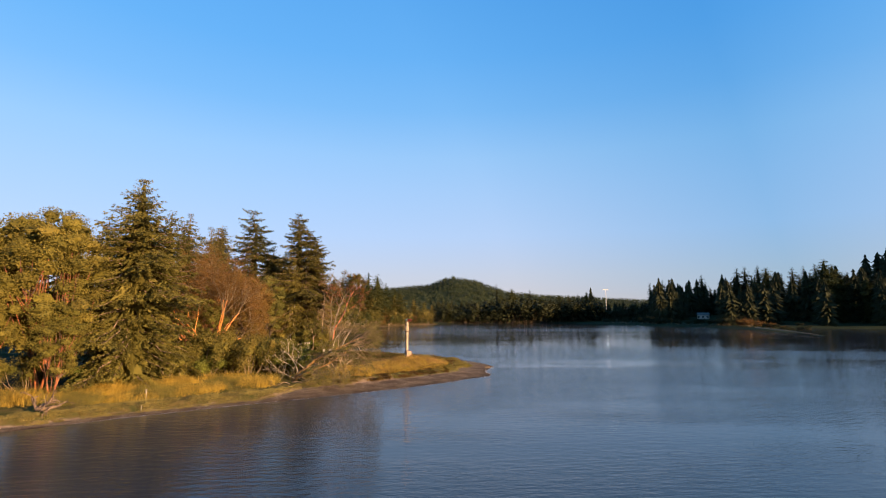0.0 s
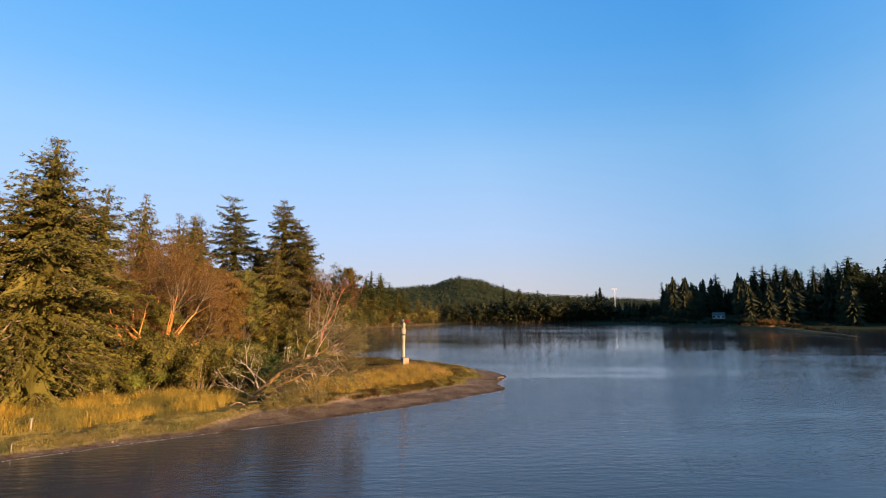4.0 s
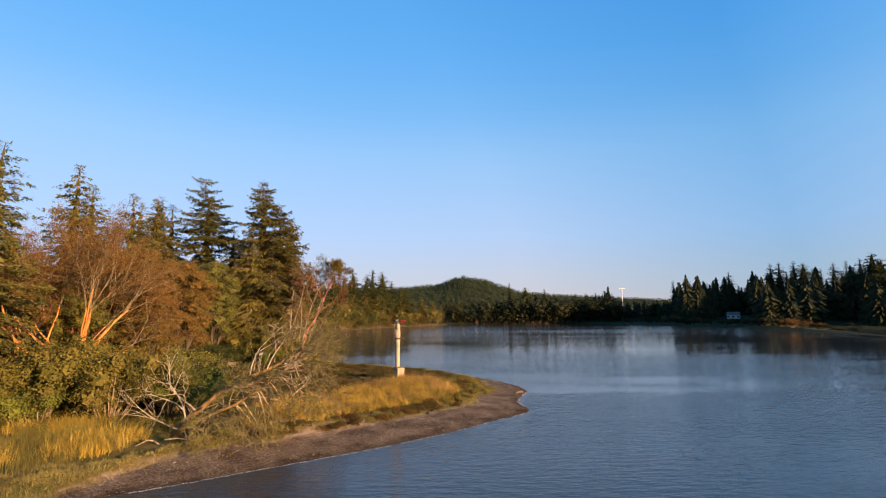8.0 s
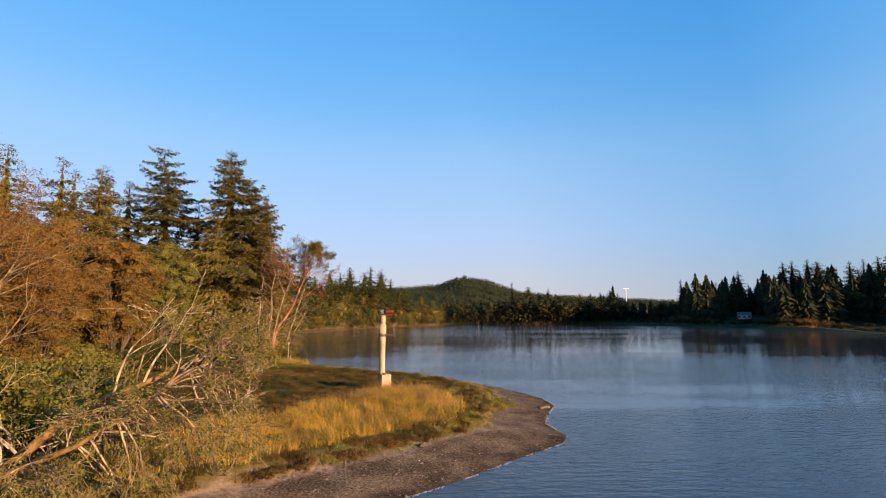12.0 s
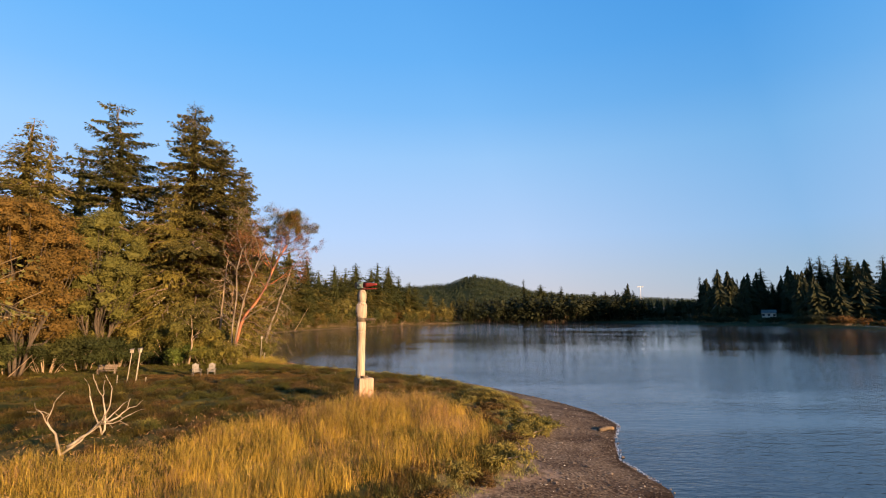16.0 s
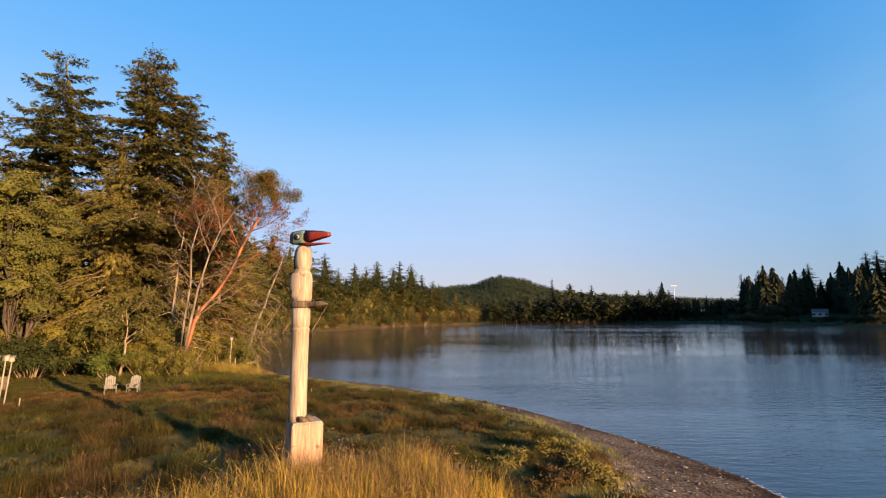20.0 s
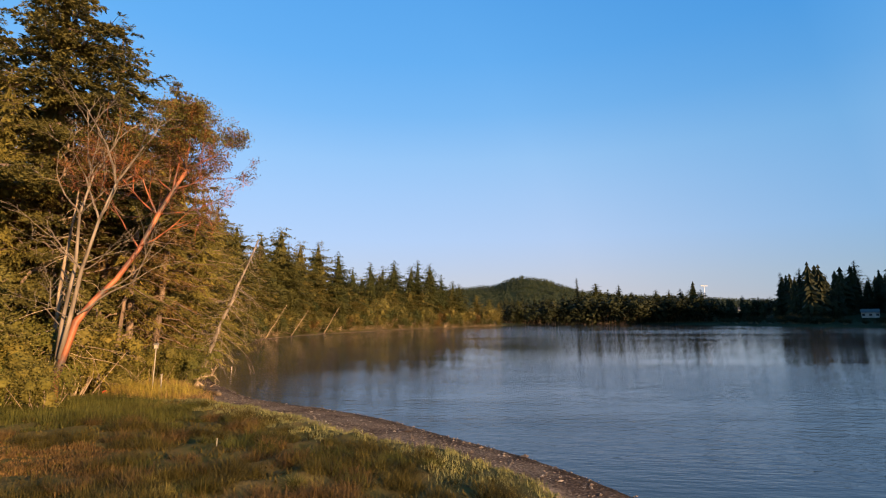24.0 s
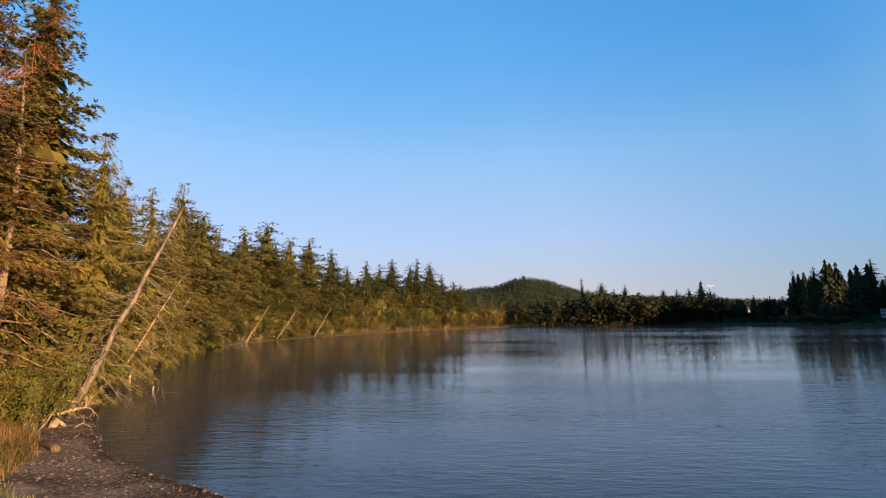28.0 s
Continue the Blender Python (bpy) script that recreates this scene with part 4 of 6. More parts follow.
def grass(name, x, y, h, per, spread, width, mat, label, seed, bend=0.35, group_h=0.25, simple=False):
    """Tufts of bent blades at (x, y), each of height about h."""
    rng = np.random.default_rng(seed)
    z, _ = land_height(x, y)
    n = len(x) * per
    P = np.repeat(np.stack([x, y, z - 0.03], 1), per, 0)
    P[:, :2] += rng.normal(size=(n, 2)) * spread
    H = np.repeat(h * rng.uniform(1 - group_h, 1 + group_h, len(x)), per) * rng.uniform(0.55, 1.15, n)
    ang = rng.uniform(0, 2 * np.pi, n)
    out = np.stack([np.cos(ang), np.sin(ang), np.zeros(n)], 1)
    side = np.stack([-np.sin(ang), np.cos(ang), np.zeros(n)], 1) * (width * rng.uniform(0.6, 1.4, n))[:, None] * 0.5
    lean = (H * rng.uniform(0.05, bend, n))[:, None]
    up = np.array([0, 0, 1.0]) * H[:, None]
    mid, tip = P + up * 0.6 + out * lean * 0.45, P + up + out * lean * 1.5
    v = np.stack([P - side, P + side, mid + side * 0.8, mid - side * 0.8, tip], 1).reshape(-1, 3)
    i = np.arange(n)[:, None] * 5
    f = np.concatenate([i + [0, 1, 2, 3]]).tolist() + (i + [3, 2, 4]).tolist()
    if simple:
        v, f = np.stack([P - side, P + side, P + up + out * lean], 1).reshape(-1, 3), np.arange(3 * n).reshape(-1, 3)
    ob = new(name, mesh_of(name, v, f, mat))
    return tagged(ob, label, "grass", kind="stuff")


grng = np.random.default_rng(7)
def scatter(n, xs, ys, keep):
    x, y = grng.uniform(*xs, n), grng.uniform(*ys, n)
    d = shore_distance(np.stack([x, y], 1))
    k = keep(x, y, d)
    return x[k], y[k]


TALL = [(-15.5, -16.5), (-13.5, -11.2), (-9.4, -8.6), (-8.4, -6.0), (-5.8, -3.5), (-4.6, -1.8), (-3.9, 0.6), (-0.8, 1.4), (1.4, -0.4), (2.4, -4), (2.6, -8), (1.3, -9.7), (-1.7, -12.0), (-5.0, -15.1), (-8.8, -18.1), (-12.8, -20.8)]
STRIP = [(-48, -37), (-40, -31), (-33, -25.5), (-27, -20.5), (-22, -18.5), (-17, -20), (-16.5, -23.5), (-21, -28.5), (-26, -32.3), (-32, -36.5), (-42, -39)]
EDGE = [(-24, 29), (-19.5, 26.5), (-16, 28.2), (-19, 33), (-23, 36.5), (-26, 38)]


def near_tall(x, y, seed):
    """Inside the tall grass, with a ragged edge."""
    return inside(TALL, x + 0.7 * wave(x, y, 1.7, seed), y + 0.7 * wave(x, y, 1.9, seed + 3))


for k, (n, h, lo, mat, words) in enumerate([(9000, 0.85, -0.1, GOLD_GRASS, "tall golden dry grass on the spit"), (12000, 0.62, -0.9, GOLD_GRASS, "shorter golden dry grass on the spit"),
                                            (10000, 0.62, 0.1, GREEN_GRASS, "greenish tall grass among the golden grass"), (10000, 0.62, 0.0, LOW_GRASS, "brown grass among the golden grass"), (11000, 0.80, -0.2, TAWNY_GRASS, "tawny pinkish grass round the plinth")]):
    x, y = scatter(n, (-20, 4), (-21, 4), lambda x, y, d: near_tall(x, y, k) & (wave(x, y, 0.8, 3 + k) > lo) & ((k != 4) | (x > -7.5) & (y > -6.5) | (grng.random(len(x)) < 0.3)))
    grass("tall_grass", x, y, h * (0.80 + 0.22 * wave(x, y, 1.5, 12) + 0.50 * np.exp(-((x + 1.8) ** 2 + (y + 3.0) ** 2) / 16) - 0.18 * smooth(-6, -10, x)), 9, 0.14, 0.010, mat, words, 20 + k, bend=0.9, group_h=0.4)
# feathery seed heads over the tall grass
x, y = scatter(11000, (-20, 4), (-21, 4), lambda x, y, d: near_tall(x, y, 1) & (wave(x, y, 1.3, 4) > -0.5))
hz, _ = land_height(x, y)
srng = np.random.default_rng(77)
sp = np.stack([x, y, hz + srng.uniform(0.55, 1.2, len(x))], 1)
sa = np.stack([srng.normal(size=len(x)) * 0.7, srng.normal(size=len(x)) * 0.7, srng.uniform(0.2, 1.0, len(x))], 1)
tagged(new("seed_heads", mesh_of("seed_heads", *blades(sp, sa, srng.uniform(0.10, 0.22, len(x)), 0.020, srng, 0.3), leaf_material("tan_seed_heads", (0.15, 0.09, 0.05), (0.26, 0.17, 0.10), (0.36, 0.25, 0.16), 0.3, 0.5))),
       "tan feathery seed heads over the tall grass", "grass", kind="stuff")
x, y = scatter(9000, (-47, -16), (-40, -18), lambda x, y, d: inside(STRIP, x, y) & (wave(x, y, 0.7, 5) > 0.1))
grass("tall_grass", x, y, 0.72, 10, 0.22, 0.018, GOLD_GRASS, "golden grass clumps along the shore below the wood", 3, bend=1.3, group_h=0.55)
x, y = scatter(13000, (-47, -16), (-40, -18), lambda x, y, d: inside(STRIP, x, y) & (wave(x, y, 0.6, 9) > -0.35))
grass("tall_grass", x, y, 0.58, 12, 0.2, 0.016, MARSH_LEAF, "olive grass along the shore below the wood", 9, bend=1.0, group_h=0.55, simple=True)
x, y = scatter(2600, (-27, -16), (26, 38), lambda x, y, d: inside(EDGE, x, y) & (d > 2.4) & ((x + 20.0) ** 2 + (y - 28.6) ** 2 < 7 + 3 * wave(x, y, 1.7, 2)))
grass("tall_grass", x, y, 0.85, 11, 0.16, 0.012, GOLD_GRASS, "golden grass round the post at the corner of the wood", 4, bend=1.2, group_h=0.5)
x, y = scatter(3600, (-27, -16), (26, 38), lambda x, y, d: inside(EDGE, x, y) & (d > 2.4))
grass("tall_grass", x, y, 0.42, 9, 0.16, 0.018, TAWNY_GRASS, "tawny grass at the corner of the wood", 14, bend=0.9, group_h=0.6)
x, y = scatter(3000, (-27, -16), (26, 38), lambda x, y, d: inside(EDGE, x, y) & (d > 2.4) & (wave(x, y, 1.3, 2) > -0.2))
grass("tall_grass", x, y, 0.4, 9, 0.16, 0.018, GREEN_GRASS, "green grass at the corner of the wood", 15, bend=0.9, group_h=0.6)


MOWN_STRIP = [(-24, 12.4), (-17, 11.8), (-10.5, 12.4), (-11, 15.5), (-17, 15.8), (-25, 15)]


def meadow(x, y, d):
    return (d > beach_width(x, y) + 0.2 + 1.5 * smooth(4, 9, y) + 0.5 * wave(x, y, 0.8, 5)) & ~inside(TALL, x, y) & (grng.random(len(x)) < np.exp(-((x + 10) ** 2 + (y - 9) ** 2) / 2200.0))


LAWN = [(-40, 30), (-36, 14), (-29, 12), (-25, 15), (-18, 15), (-16, 20), (-21, 26)]
def tussocks(n, size, seed, keep, far=True):
    """Grass tufts gathered in rounded tussocks: their places and a height for each."""
    rng = np.random.default_rng(seed)
    cx, cy = scatter(n, (-42, 8), (-20, 37), keep)
    r = size * rng.uniform(0.6, 1.5, len(cx))
    m = np.maximum(8, (70 * r).astype(int))
    i = np.repeat(np.arange(len(cx)), m)
    g, q = rng.uniform(0, 6.3, len(i)), np.sqrt(rng.uniform(0, 1, len(i)))
    x, y = cx[i] + r[i] * q * np.cos(g), cy[i] + r[i] * q * np.sin(g)
    return x, y, (1.05 - 0.6 * q ** 2) * (0.6 + r[i])


for k, (n, h, size, lo, mat, words) in enumerate([(2300, 0.40, 0.50, -0.15, LOW_GRASS, "brown and olive meadow tussocks"), (1500, 0.38, 0.48, -0.05, GREEN_GRASS, "green tussocks in the meadow"),
                                                  (1700, 0.38, 0.48, -0.05, RED_GRASS, "reddish brown dry tussocks in the meadow"), (260, 0.26, 0.40, -0.9, MARSH_LEAF, "olive leafy clumps in the meadow")]):
    x, y, rel = tussocks(n, size, 50 + k, lambda x, y, d: meadow(x, y, d) & (wave(x, y, 0.7 + 0.2 * k, 6 + 5 * k) > lo) & ~inside(LAWN, x, y) & ~inside(MOWN_STRIP, x, y))
    grass("meadow_grass", x, y, 0.85 * h * rel, 12, 0.08, 0.018, mat, words, 30 + k, bend=2.2, group_h=0.3, simple=True)
x, y = scatter(20000, (-42, 8), (-20, 37), meadow)
grass("meadow_grass", x, y, 0.13, 7, 0.12, 0.065, LOW_GRASS, "short meadow turf between the tussocks", 39, bend=2.6, group_h=0.5, simple=True)
x, y = scatter(16000, (-42, -15), (11, 32), lambda x, y, d: inside(LAWN, x, y))
grass("lawn", x, y, 0.1, 7, 0.14, 0.04, GREEN_GRASS, "short green lawn before the wood", 41, bend=0.9, simple=True)
x, y = scatter(14000, (-26, -10), (11, 17), lambda x, y, d: inside(MOWN_STRIP, x + 0.8 * wave(x, y, 1.1, 2), y + 0.5 * wave(x, y, 1.3, 4)))
grass("lawn", x, y, 0.09, 7, 0.14, 0.04, RED_GRASS, "reddish mown strip of dry grass before the chairs", 42, bend=0.9, simple=True)
# fringe along the top of the beach: straw mat below the wood, pale green marsh plants round the spit
def fringe(x, y, d):
    return (d > beach_width(x, y) - 0.5) & (d < beach_width(x, y) + 1.4 + 1.7 * smooth(4, 9, y) + 1.2 * (x < -17) + 0.8 * wave(x, y, 0.5, 2)) & (wave(x, y, 1.1, 8) > -0.5)


x, y = scatter(60000, (-46, 9), (-17, 40), fringe)
grass("marsh_fringe", x, y, 0.14, 13, 0.10, 0.03, leaf_material("pale_marsh_plants", (0.10, 0.104, 0.042), (0.180, 0.175, 0.078), (0.27, 0.255, 0.13), 0.25, 0.6),
      "pale green marsh plants along the top of the beach", 8, bend=0.9, group_h=0.5, simple=True)
x, y = scatter(40000, (-46, -10), (-42, -17), fringe)
grass("marsh_fringe", x, y, 0.16, 13, 0.12, 0.03, leaf_material("straw_mat", (0.16, 0.12, 0.045), (0.28, 0.215, 0.08), (0.40, 0.32, 0.14), 0.25, 0.6, 0.5),
      "matted straw-coloured grass along the shore below the wood", 88, bend=1.8, group_h=0.5, simple=True)
x, y = scatter(9000, (-26, -12), (17, 27), lambda x, y, d: inside([(-25, 18.5), (-17, 18.5), (-13, 20), (-14, 23), (-19, 26.5), (-25, 24)], x + wave(x, y, 1.0, 3), y) & (d > 4))
grass("meadow_grass", x, y, 0.34, 8, 0.10, 0.022, GREEN_GRASS, "taller green grass round the madrone's foot", 43, bend=0.9, group_h=0.5, simple=True)

# fleshy green marsh plants in mounds below the tall grass
mound_a = bush("marsh_plant", 48, 1.7, 1.4, 0.55, MARSH_LEAF, "low mound of green marsh plants above the gravel", n=1900, size=0.17, lobes=14, slim=0.4)
mound_b = bush("marsh_plant", 49, 1.6, 1.5, 0.5, BROWN_NEEDLES, "low mound of red-brown marsh plants above the gravel", n=1700, size=0.16, lobes=14, slim=0.4)
for i, (x, y, s) in enumerate([(2.6, -8.6, 1.2), (3.6, -6.8, 1.1), (1.4, -9.8, 1.0), (-0.4, -10.1, 0.9), (3.4, -4.6, 1.0), (4.6, -3.0, 1.1), (5.6, -1.8, 1.2), (6.3, -0.4, 1.2), (5.4, 0.4, 1.0), (4.4, -0.8, 1.0), (3.2, -2.4, 0.9),
                              (4.8, 2.0, 1.0), (3.4, 1.2, 1.0), (2.2, 3.0, 0.9), (3.6, 4.0, 1.0), (-1.0, -12.6, 0.8), (-4.8, -16.4, 0.8), (-6.9, -18.2, 0.8), (2.6, 6.4, 0.9), (1.0, 8.2, 0.9),
                              (-1.9, -13.7, 0.8), (-3.8, -15.5, 0.9), (-5.8, -17.3, 0.8), (-7.8, -18.9, 0.9), (-9.8, -20.3, 0.8), (-11.4, -21.3, 0.9), (0.4, -11.5, 0.8), (1.9, -9.9, 0.8)]):
    tree_at(mound_b if i > 19 or i in (3, 4, 8, 10, 12, 15, 17, 19) else mound_a, x, y, 77 * i, s)

# beach stones and shells
def stones(n, mat, size, seed, lo, hi, label, name):
    rng = np.random.default_rng(seed)
    x, y = rng.uniform(-46, 12, n), rng.uniform(-46, 42, n)
    d = shore_distance(np.stack([x, y], 1))
    k = (d > lo) & (d < beach_width(x, y) * hi)
    x, y = x[k], y[k]
    z, _ = land_height(x, y)
    m = len(x)
    base = np.array([(1, 0, 0), (0, 1, 0), (-1, 0, 0), (0, -1, 0), (0, 0, 0.8), (0, 0, -0.6)], float)
    s = size * rng.lognormal(0, 0.5, m)
    ang = rng.uniform(0, 6.3, m)
    sc = rng.uniform(0.6, 1.3, (m, 6, 3)) * s[:, None, None]
    v = base[None] * sc * [1.2, 0.9, 0.6]
    c, sn = np.cos(ang)[:, None], np.sin(ang)[:, None]
    v = np.stack([v[..., 0] * c - v[..., 1] * sn, v[..., 0] * sn + v[..., 1] * c, v[..., 2]], -1) + np.stack([x, y, z + 0.25 * s], 1)[:, None]
    tri = np.array([(0, 1, 4), (1, 2, 4), (2, 3, 4), (3, 0, 4), (1, 0, 5), (2, 1, 5), (3, 2, 5), (0, 3, 5)])
    f = (tri[None] + (np.arange(m) * 6)[:, None, None]).reshape(-1, 3)
    return tagged(new(name, mesh_of(name, v.reshape(-1, 3), f, mat)), label, "stones", kind="stuff")


STONE_M, t, b = material("beach_stone", 0.85)
g = t.nodes.new("ShaderNodeNewGeometry")
t.links.new(ramp(t, g.outputs["Random Per Island"], [(0.0, (0.035, 0.026, 0.019)), (0.45, (0.11, 0.080, 0.056)), (0.85, (0.16, 0.12, 0.085)), (1.0, (0.27, 0.215, 0.16))]), b.inputs["Base Color"])
bump(t, b, noise_node(t, 40, 4), 0.4, 0.01)
SHELL_M, t, b = material("bleached_shell", 0.6)
t.links.new(ramp(t, noise_node(t, 20, 3), [(0.3, (0.55, 0.48, 0.38)), (0.7, (0.8, 0.74, 0.64))]), b.inputs["Base Color"])
stones(170000, STONE_M, 0.026, 1, -0.15, 1.05, "brown and grey beach pebbles", "pebbles")
stones(2400, STONE_M, 0.050, 2, 0.1, 1.1, "larger dark beach stones", "beach_stones")
stones(5000, SHELL_M, 0.015, 3, 0.02, 0.9, "scattered white shells on the beach", "shells")

# thin broken line of foam along the water's edge
fr = np.random.default_rng(12)
fx, fy = fr.uniform(-30, 12, 900000), fr.uniform(-44, 36, 900000)
fd = shore_distance(np.stack([fx, fy], 1))
keep = (fy < 5) & (np.abs(fd + 0.02 + 0.05 * wave(fx, fy, 2.3, 4)) < 0.055) & (wave(fx, fy, 0.9, 7) > -0.45)
fx, fy = fx[keep], fy[keep]
fp = np.stack([fx, fy, np.full(len(fx), 0.006)], 1)
fa = np.stack([fr.normal(size=len(fx)), fr.normal(size=len(fx)), np.zeros(len(fx))], 1)
FOAM_M, t, b = material("pale_foam", 0.7)
t.links.new(ramp(t, noise_node(t, 12, 3), [(0.3, (0.45, 0.43, 0.40)), (0.7, (0.75, 0.73, 0.70))]), b.inputs["Base Color"])
tagged(new("foam", mesh_of("foam", *blades(fp, fa, fr.uniform(0.05, 0.16, len(fx)), 0.04, fr, 0.0, np.array([0, 0, 6.0])), FOAM_M)), "thin pale line of foam where the ripples meet the gravel", "foam", kind="stuff")

# ---- far shores ----
def far_tree(seed, label, **kw):
    ob = empty("far_fir", Matrix(), label, "tree", "firs on the far shores")
    t_, _, c_ = conifer_meshes(30.0, base=0.8, seed=seed, **kw)
    under("trunk", t_, ob)
    under("crown", c_, ob)
    return ob


FAR = {"blade": 0.62, "dense": 8.5, "fans": 3.0, "whorl": 1.4, "core": 0.40, "ragged": 0.55, "tip": 0.08, "lift": 0.0, "droop": 0.32}
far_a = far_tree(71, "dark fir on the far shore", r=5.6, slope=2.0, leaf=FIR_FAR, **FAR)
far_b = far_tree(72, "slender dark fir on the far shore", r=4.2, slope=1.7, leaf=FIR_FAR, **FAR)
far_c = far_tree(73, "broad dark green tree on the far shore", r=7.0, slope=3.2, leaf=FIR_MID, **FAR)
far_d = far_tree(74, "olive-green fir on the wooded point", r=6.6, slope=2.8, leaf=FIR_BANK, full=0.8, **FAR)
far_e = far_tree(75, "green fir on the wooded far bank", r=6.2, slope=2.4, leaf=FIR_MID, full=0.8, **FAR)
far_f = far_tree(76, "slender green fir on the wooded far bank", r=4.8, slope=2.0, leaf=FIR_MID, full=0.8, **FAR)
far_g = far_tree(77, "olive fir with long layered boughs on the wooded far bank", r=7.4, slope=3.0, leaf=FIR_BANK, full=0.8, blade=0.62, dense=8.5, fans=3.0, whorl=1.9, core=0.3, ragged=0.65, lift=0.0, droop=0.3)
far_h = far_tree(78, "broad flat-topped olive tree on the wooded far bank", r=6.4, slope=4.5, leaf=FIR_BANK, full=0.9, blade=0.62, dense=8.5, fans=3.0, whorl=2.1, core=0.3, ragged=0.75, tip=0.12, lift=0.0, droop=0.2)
frng = np.random.default_rng(9)
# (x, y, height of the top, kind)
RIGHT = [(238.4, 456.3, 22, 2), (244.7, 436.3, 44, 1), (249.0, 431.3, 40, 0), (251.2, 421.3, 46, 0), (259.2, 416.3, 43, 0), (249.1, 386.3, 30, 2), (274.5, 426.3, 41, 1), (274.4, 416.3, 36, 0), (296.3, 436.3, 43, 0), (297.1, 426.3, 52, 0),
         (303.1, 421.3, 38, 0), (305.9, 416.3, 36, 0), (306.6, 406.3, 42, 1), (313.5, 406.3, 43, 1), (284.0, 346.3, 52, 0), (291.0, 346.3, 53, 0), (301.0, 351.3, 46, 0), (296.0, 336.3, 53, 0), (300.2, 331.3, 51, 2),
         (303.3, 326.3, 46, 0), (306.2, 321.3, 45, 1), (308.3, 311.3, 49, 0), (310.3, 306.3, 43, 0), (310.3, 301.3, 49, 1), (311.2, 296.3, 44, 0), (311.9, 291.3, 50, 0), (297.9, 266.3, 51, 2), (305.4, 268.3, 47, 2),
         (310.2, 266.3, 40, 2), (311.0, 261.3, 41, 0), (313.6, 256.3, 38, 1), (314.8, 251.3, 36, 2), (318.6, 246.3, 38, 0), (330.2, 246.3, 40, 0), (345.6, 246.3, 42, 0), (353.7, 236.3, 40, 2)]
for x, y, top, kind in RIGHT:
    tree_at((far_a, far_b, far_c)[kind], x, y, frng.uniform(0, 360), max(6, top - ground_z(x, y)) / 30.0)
# the wooded bank across the cove: (x, y, height of the top, kind), the skyline first
LEFT = [(-56, 98, 26, 3), (-61, 110, 24, 0), (-66, 121, 26, 3), (-72, 130, 22, 0), (-74.4, 136.3, 23.5, 1), (-75, 144.7, 24, 3), (-76.5, 152, 29, 0), (-77, 159.3, 35.5, 4), (-76.5, 168.2, 39, 3),
        (-75.5, 177, 33, 0), (-75, 186.4, 37, 3), (-74, 195.5, 34, 1), (-72, 203.1, 39, 4), (-70, 213, 34, 0), (-68.5, 218.6, 36.5, 1), (-66, 231.2, 31, 0), (-62, 250.7, 35, 0), (-59, 263.5, 34.5, 1),
        (-57, 272, 37, 0), (-55, 281.3, 39.5, 1), (-50, 292, 38, 0), (-47, 303, 42, 1), (-42, 312, 39, 0), (-39, 323.3, 42, 0), (-34, 334.3, 36, 1), (-28, 346, 32, 0), (-22, 358.4, 31, 0), (-11, 380.4, 24, 3),
        (-2, 390, 22, 3), (6, 398, 19, 3)]
for x, y, top, kind in LEFT:
    tree_to((far_e, far_f, far_c, far_d, far_g)[kind], x, y, top * 1.02, frng.uniform(0, 360), frng.uniform(0.95, 1.4), 4)
BANK = [(-50, 78), (-58, 98), (-66, 130), (-68, 160), (-66, 190), (-58, 225), (-44, 285), (-22, 340), (4, 390)]


def on_bank(k, back, along=0.0):
    """A place k of the way along the bank, so far behind its waterline."""
    k *= len(BANK) - 1
    j = min(int(k), len(BANK) - 2)
    (x0, y0), (x1, y1) = BANK[j], BANK[j + 1]
    return x0 + (x1 - x0) * (k - j) - back, y0 + (y1 - y0) * (k - j) + along


# lower trees before and between them, and the wood's depth behind
for i in range(60):
    x, y = on_bank(i / 59, frng.uniform(3, 10), frng.uniform(-4, 4))
    sky = np.interp(y, [80, 130, 160, 170, 205, 235, 280, 320, 350, 390], [22, 22, 32, 34, 33, 29, 35, 37, 30, 18])
    tree_to((far_h, far_g, far_d, far_h, far_g, far_f)[i % 6], x, y, sky * frng.uniform(0.4, 0.82), frng.uniform(0, 360), frng.uniform(1.0, 1.6), 6)
for i in range(44):
    x, y = on_bank(i / 43, frng.uniform(14, 40), frng.uniform(-6, 6))
    sky = np.interp(y, [80, 130, 160, 170, 205, 235, 280, 320, 350, 390], [24, 24, 32, 35, 34, 31, 36, 38, 32, 20])
    tree_to((far_e, far_h, far_e)[i % 3], x, y, sky * frng.uniform(0.7, 0.97), frng.uniform(0, 360), frng.uniform(1.1, 1.7), 4)
MID = [(25.5, 456.3, 24, 2), (41.5, 476.3, 26, 0), (54.5, 476.3, 25, 0), (69.6, 476.3, 29, 0), (83.4, 481.3, 45, 1), (87.9, 476.3, 34, 2), (100.6, 478.3, 40, 2), (112.4, 481.3, 34, 0), (121.8, 476.3, 38, 0), (134.2, 481.3, 31, 2), (148.6, 486.3, 30, 0),
       (158.6, 486.3, 33, 2), (169.1, 481.3, 33, 0), (179.6, 481.3, 34, 0), (188.5, 476.3, 36, 2), (196.3, 476.3, 33, 0), (201.4, 472.3, 24, 2), (224.8, 461.3, 26, 0), (233.0, 461.3, 20, 2)]
for x, y, top, kind in MID:
    tree_at((far_a, far_b, far_c)[kind], x, y, frng.uniform(0, 360), max(8, top - ground_z(x, y)) / 30.0)
far_bush = bush("far_bush", 44, 9, 7, 6, RUST_LEAF, "rusty leafy bushes on the far point", n=900, size=0.6)
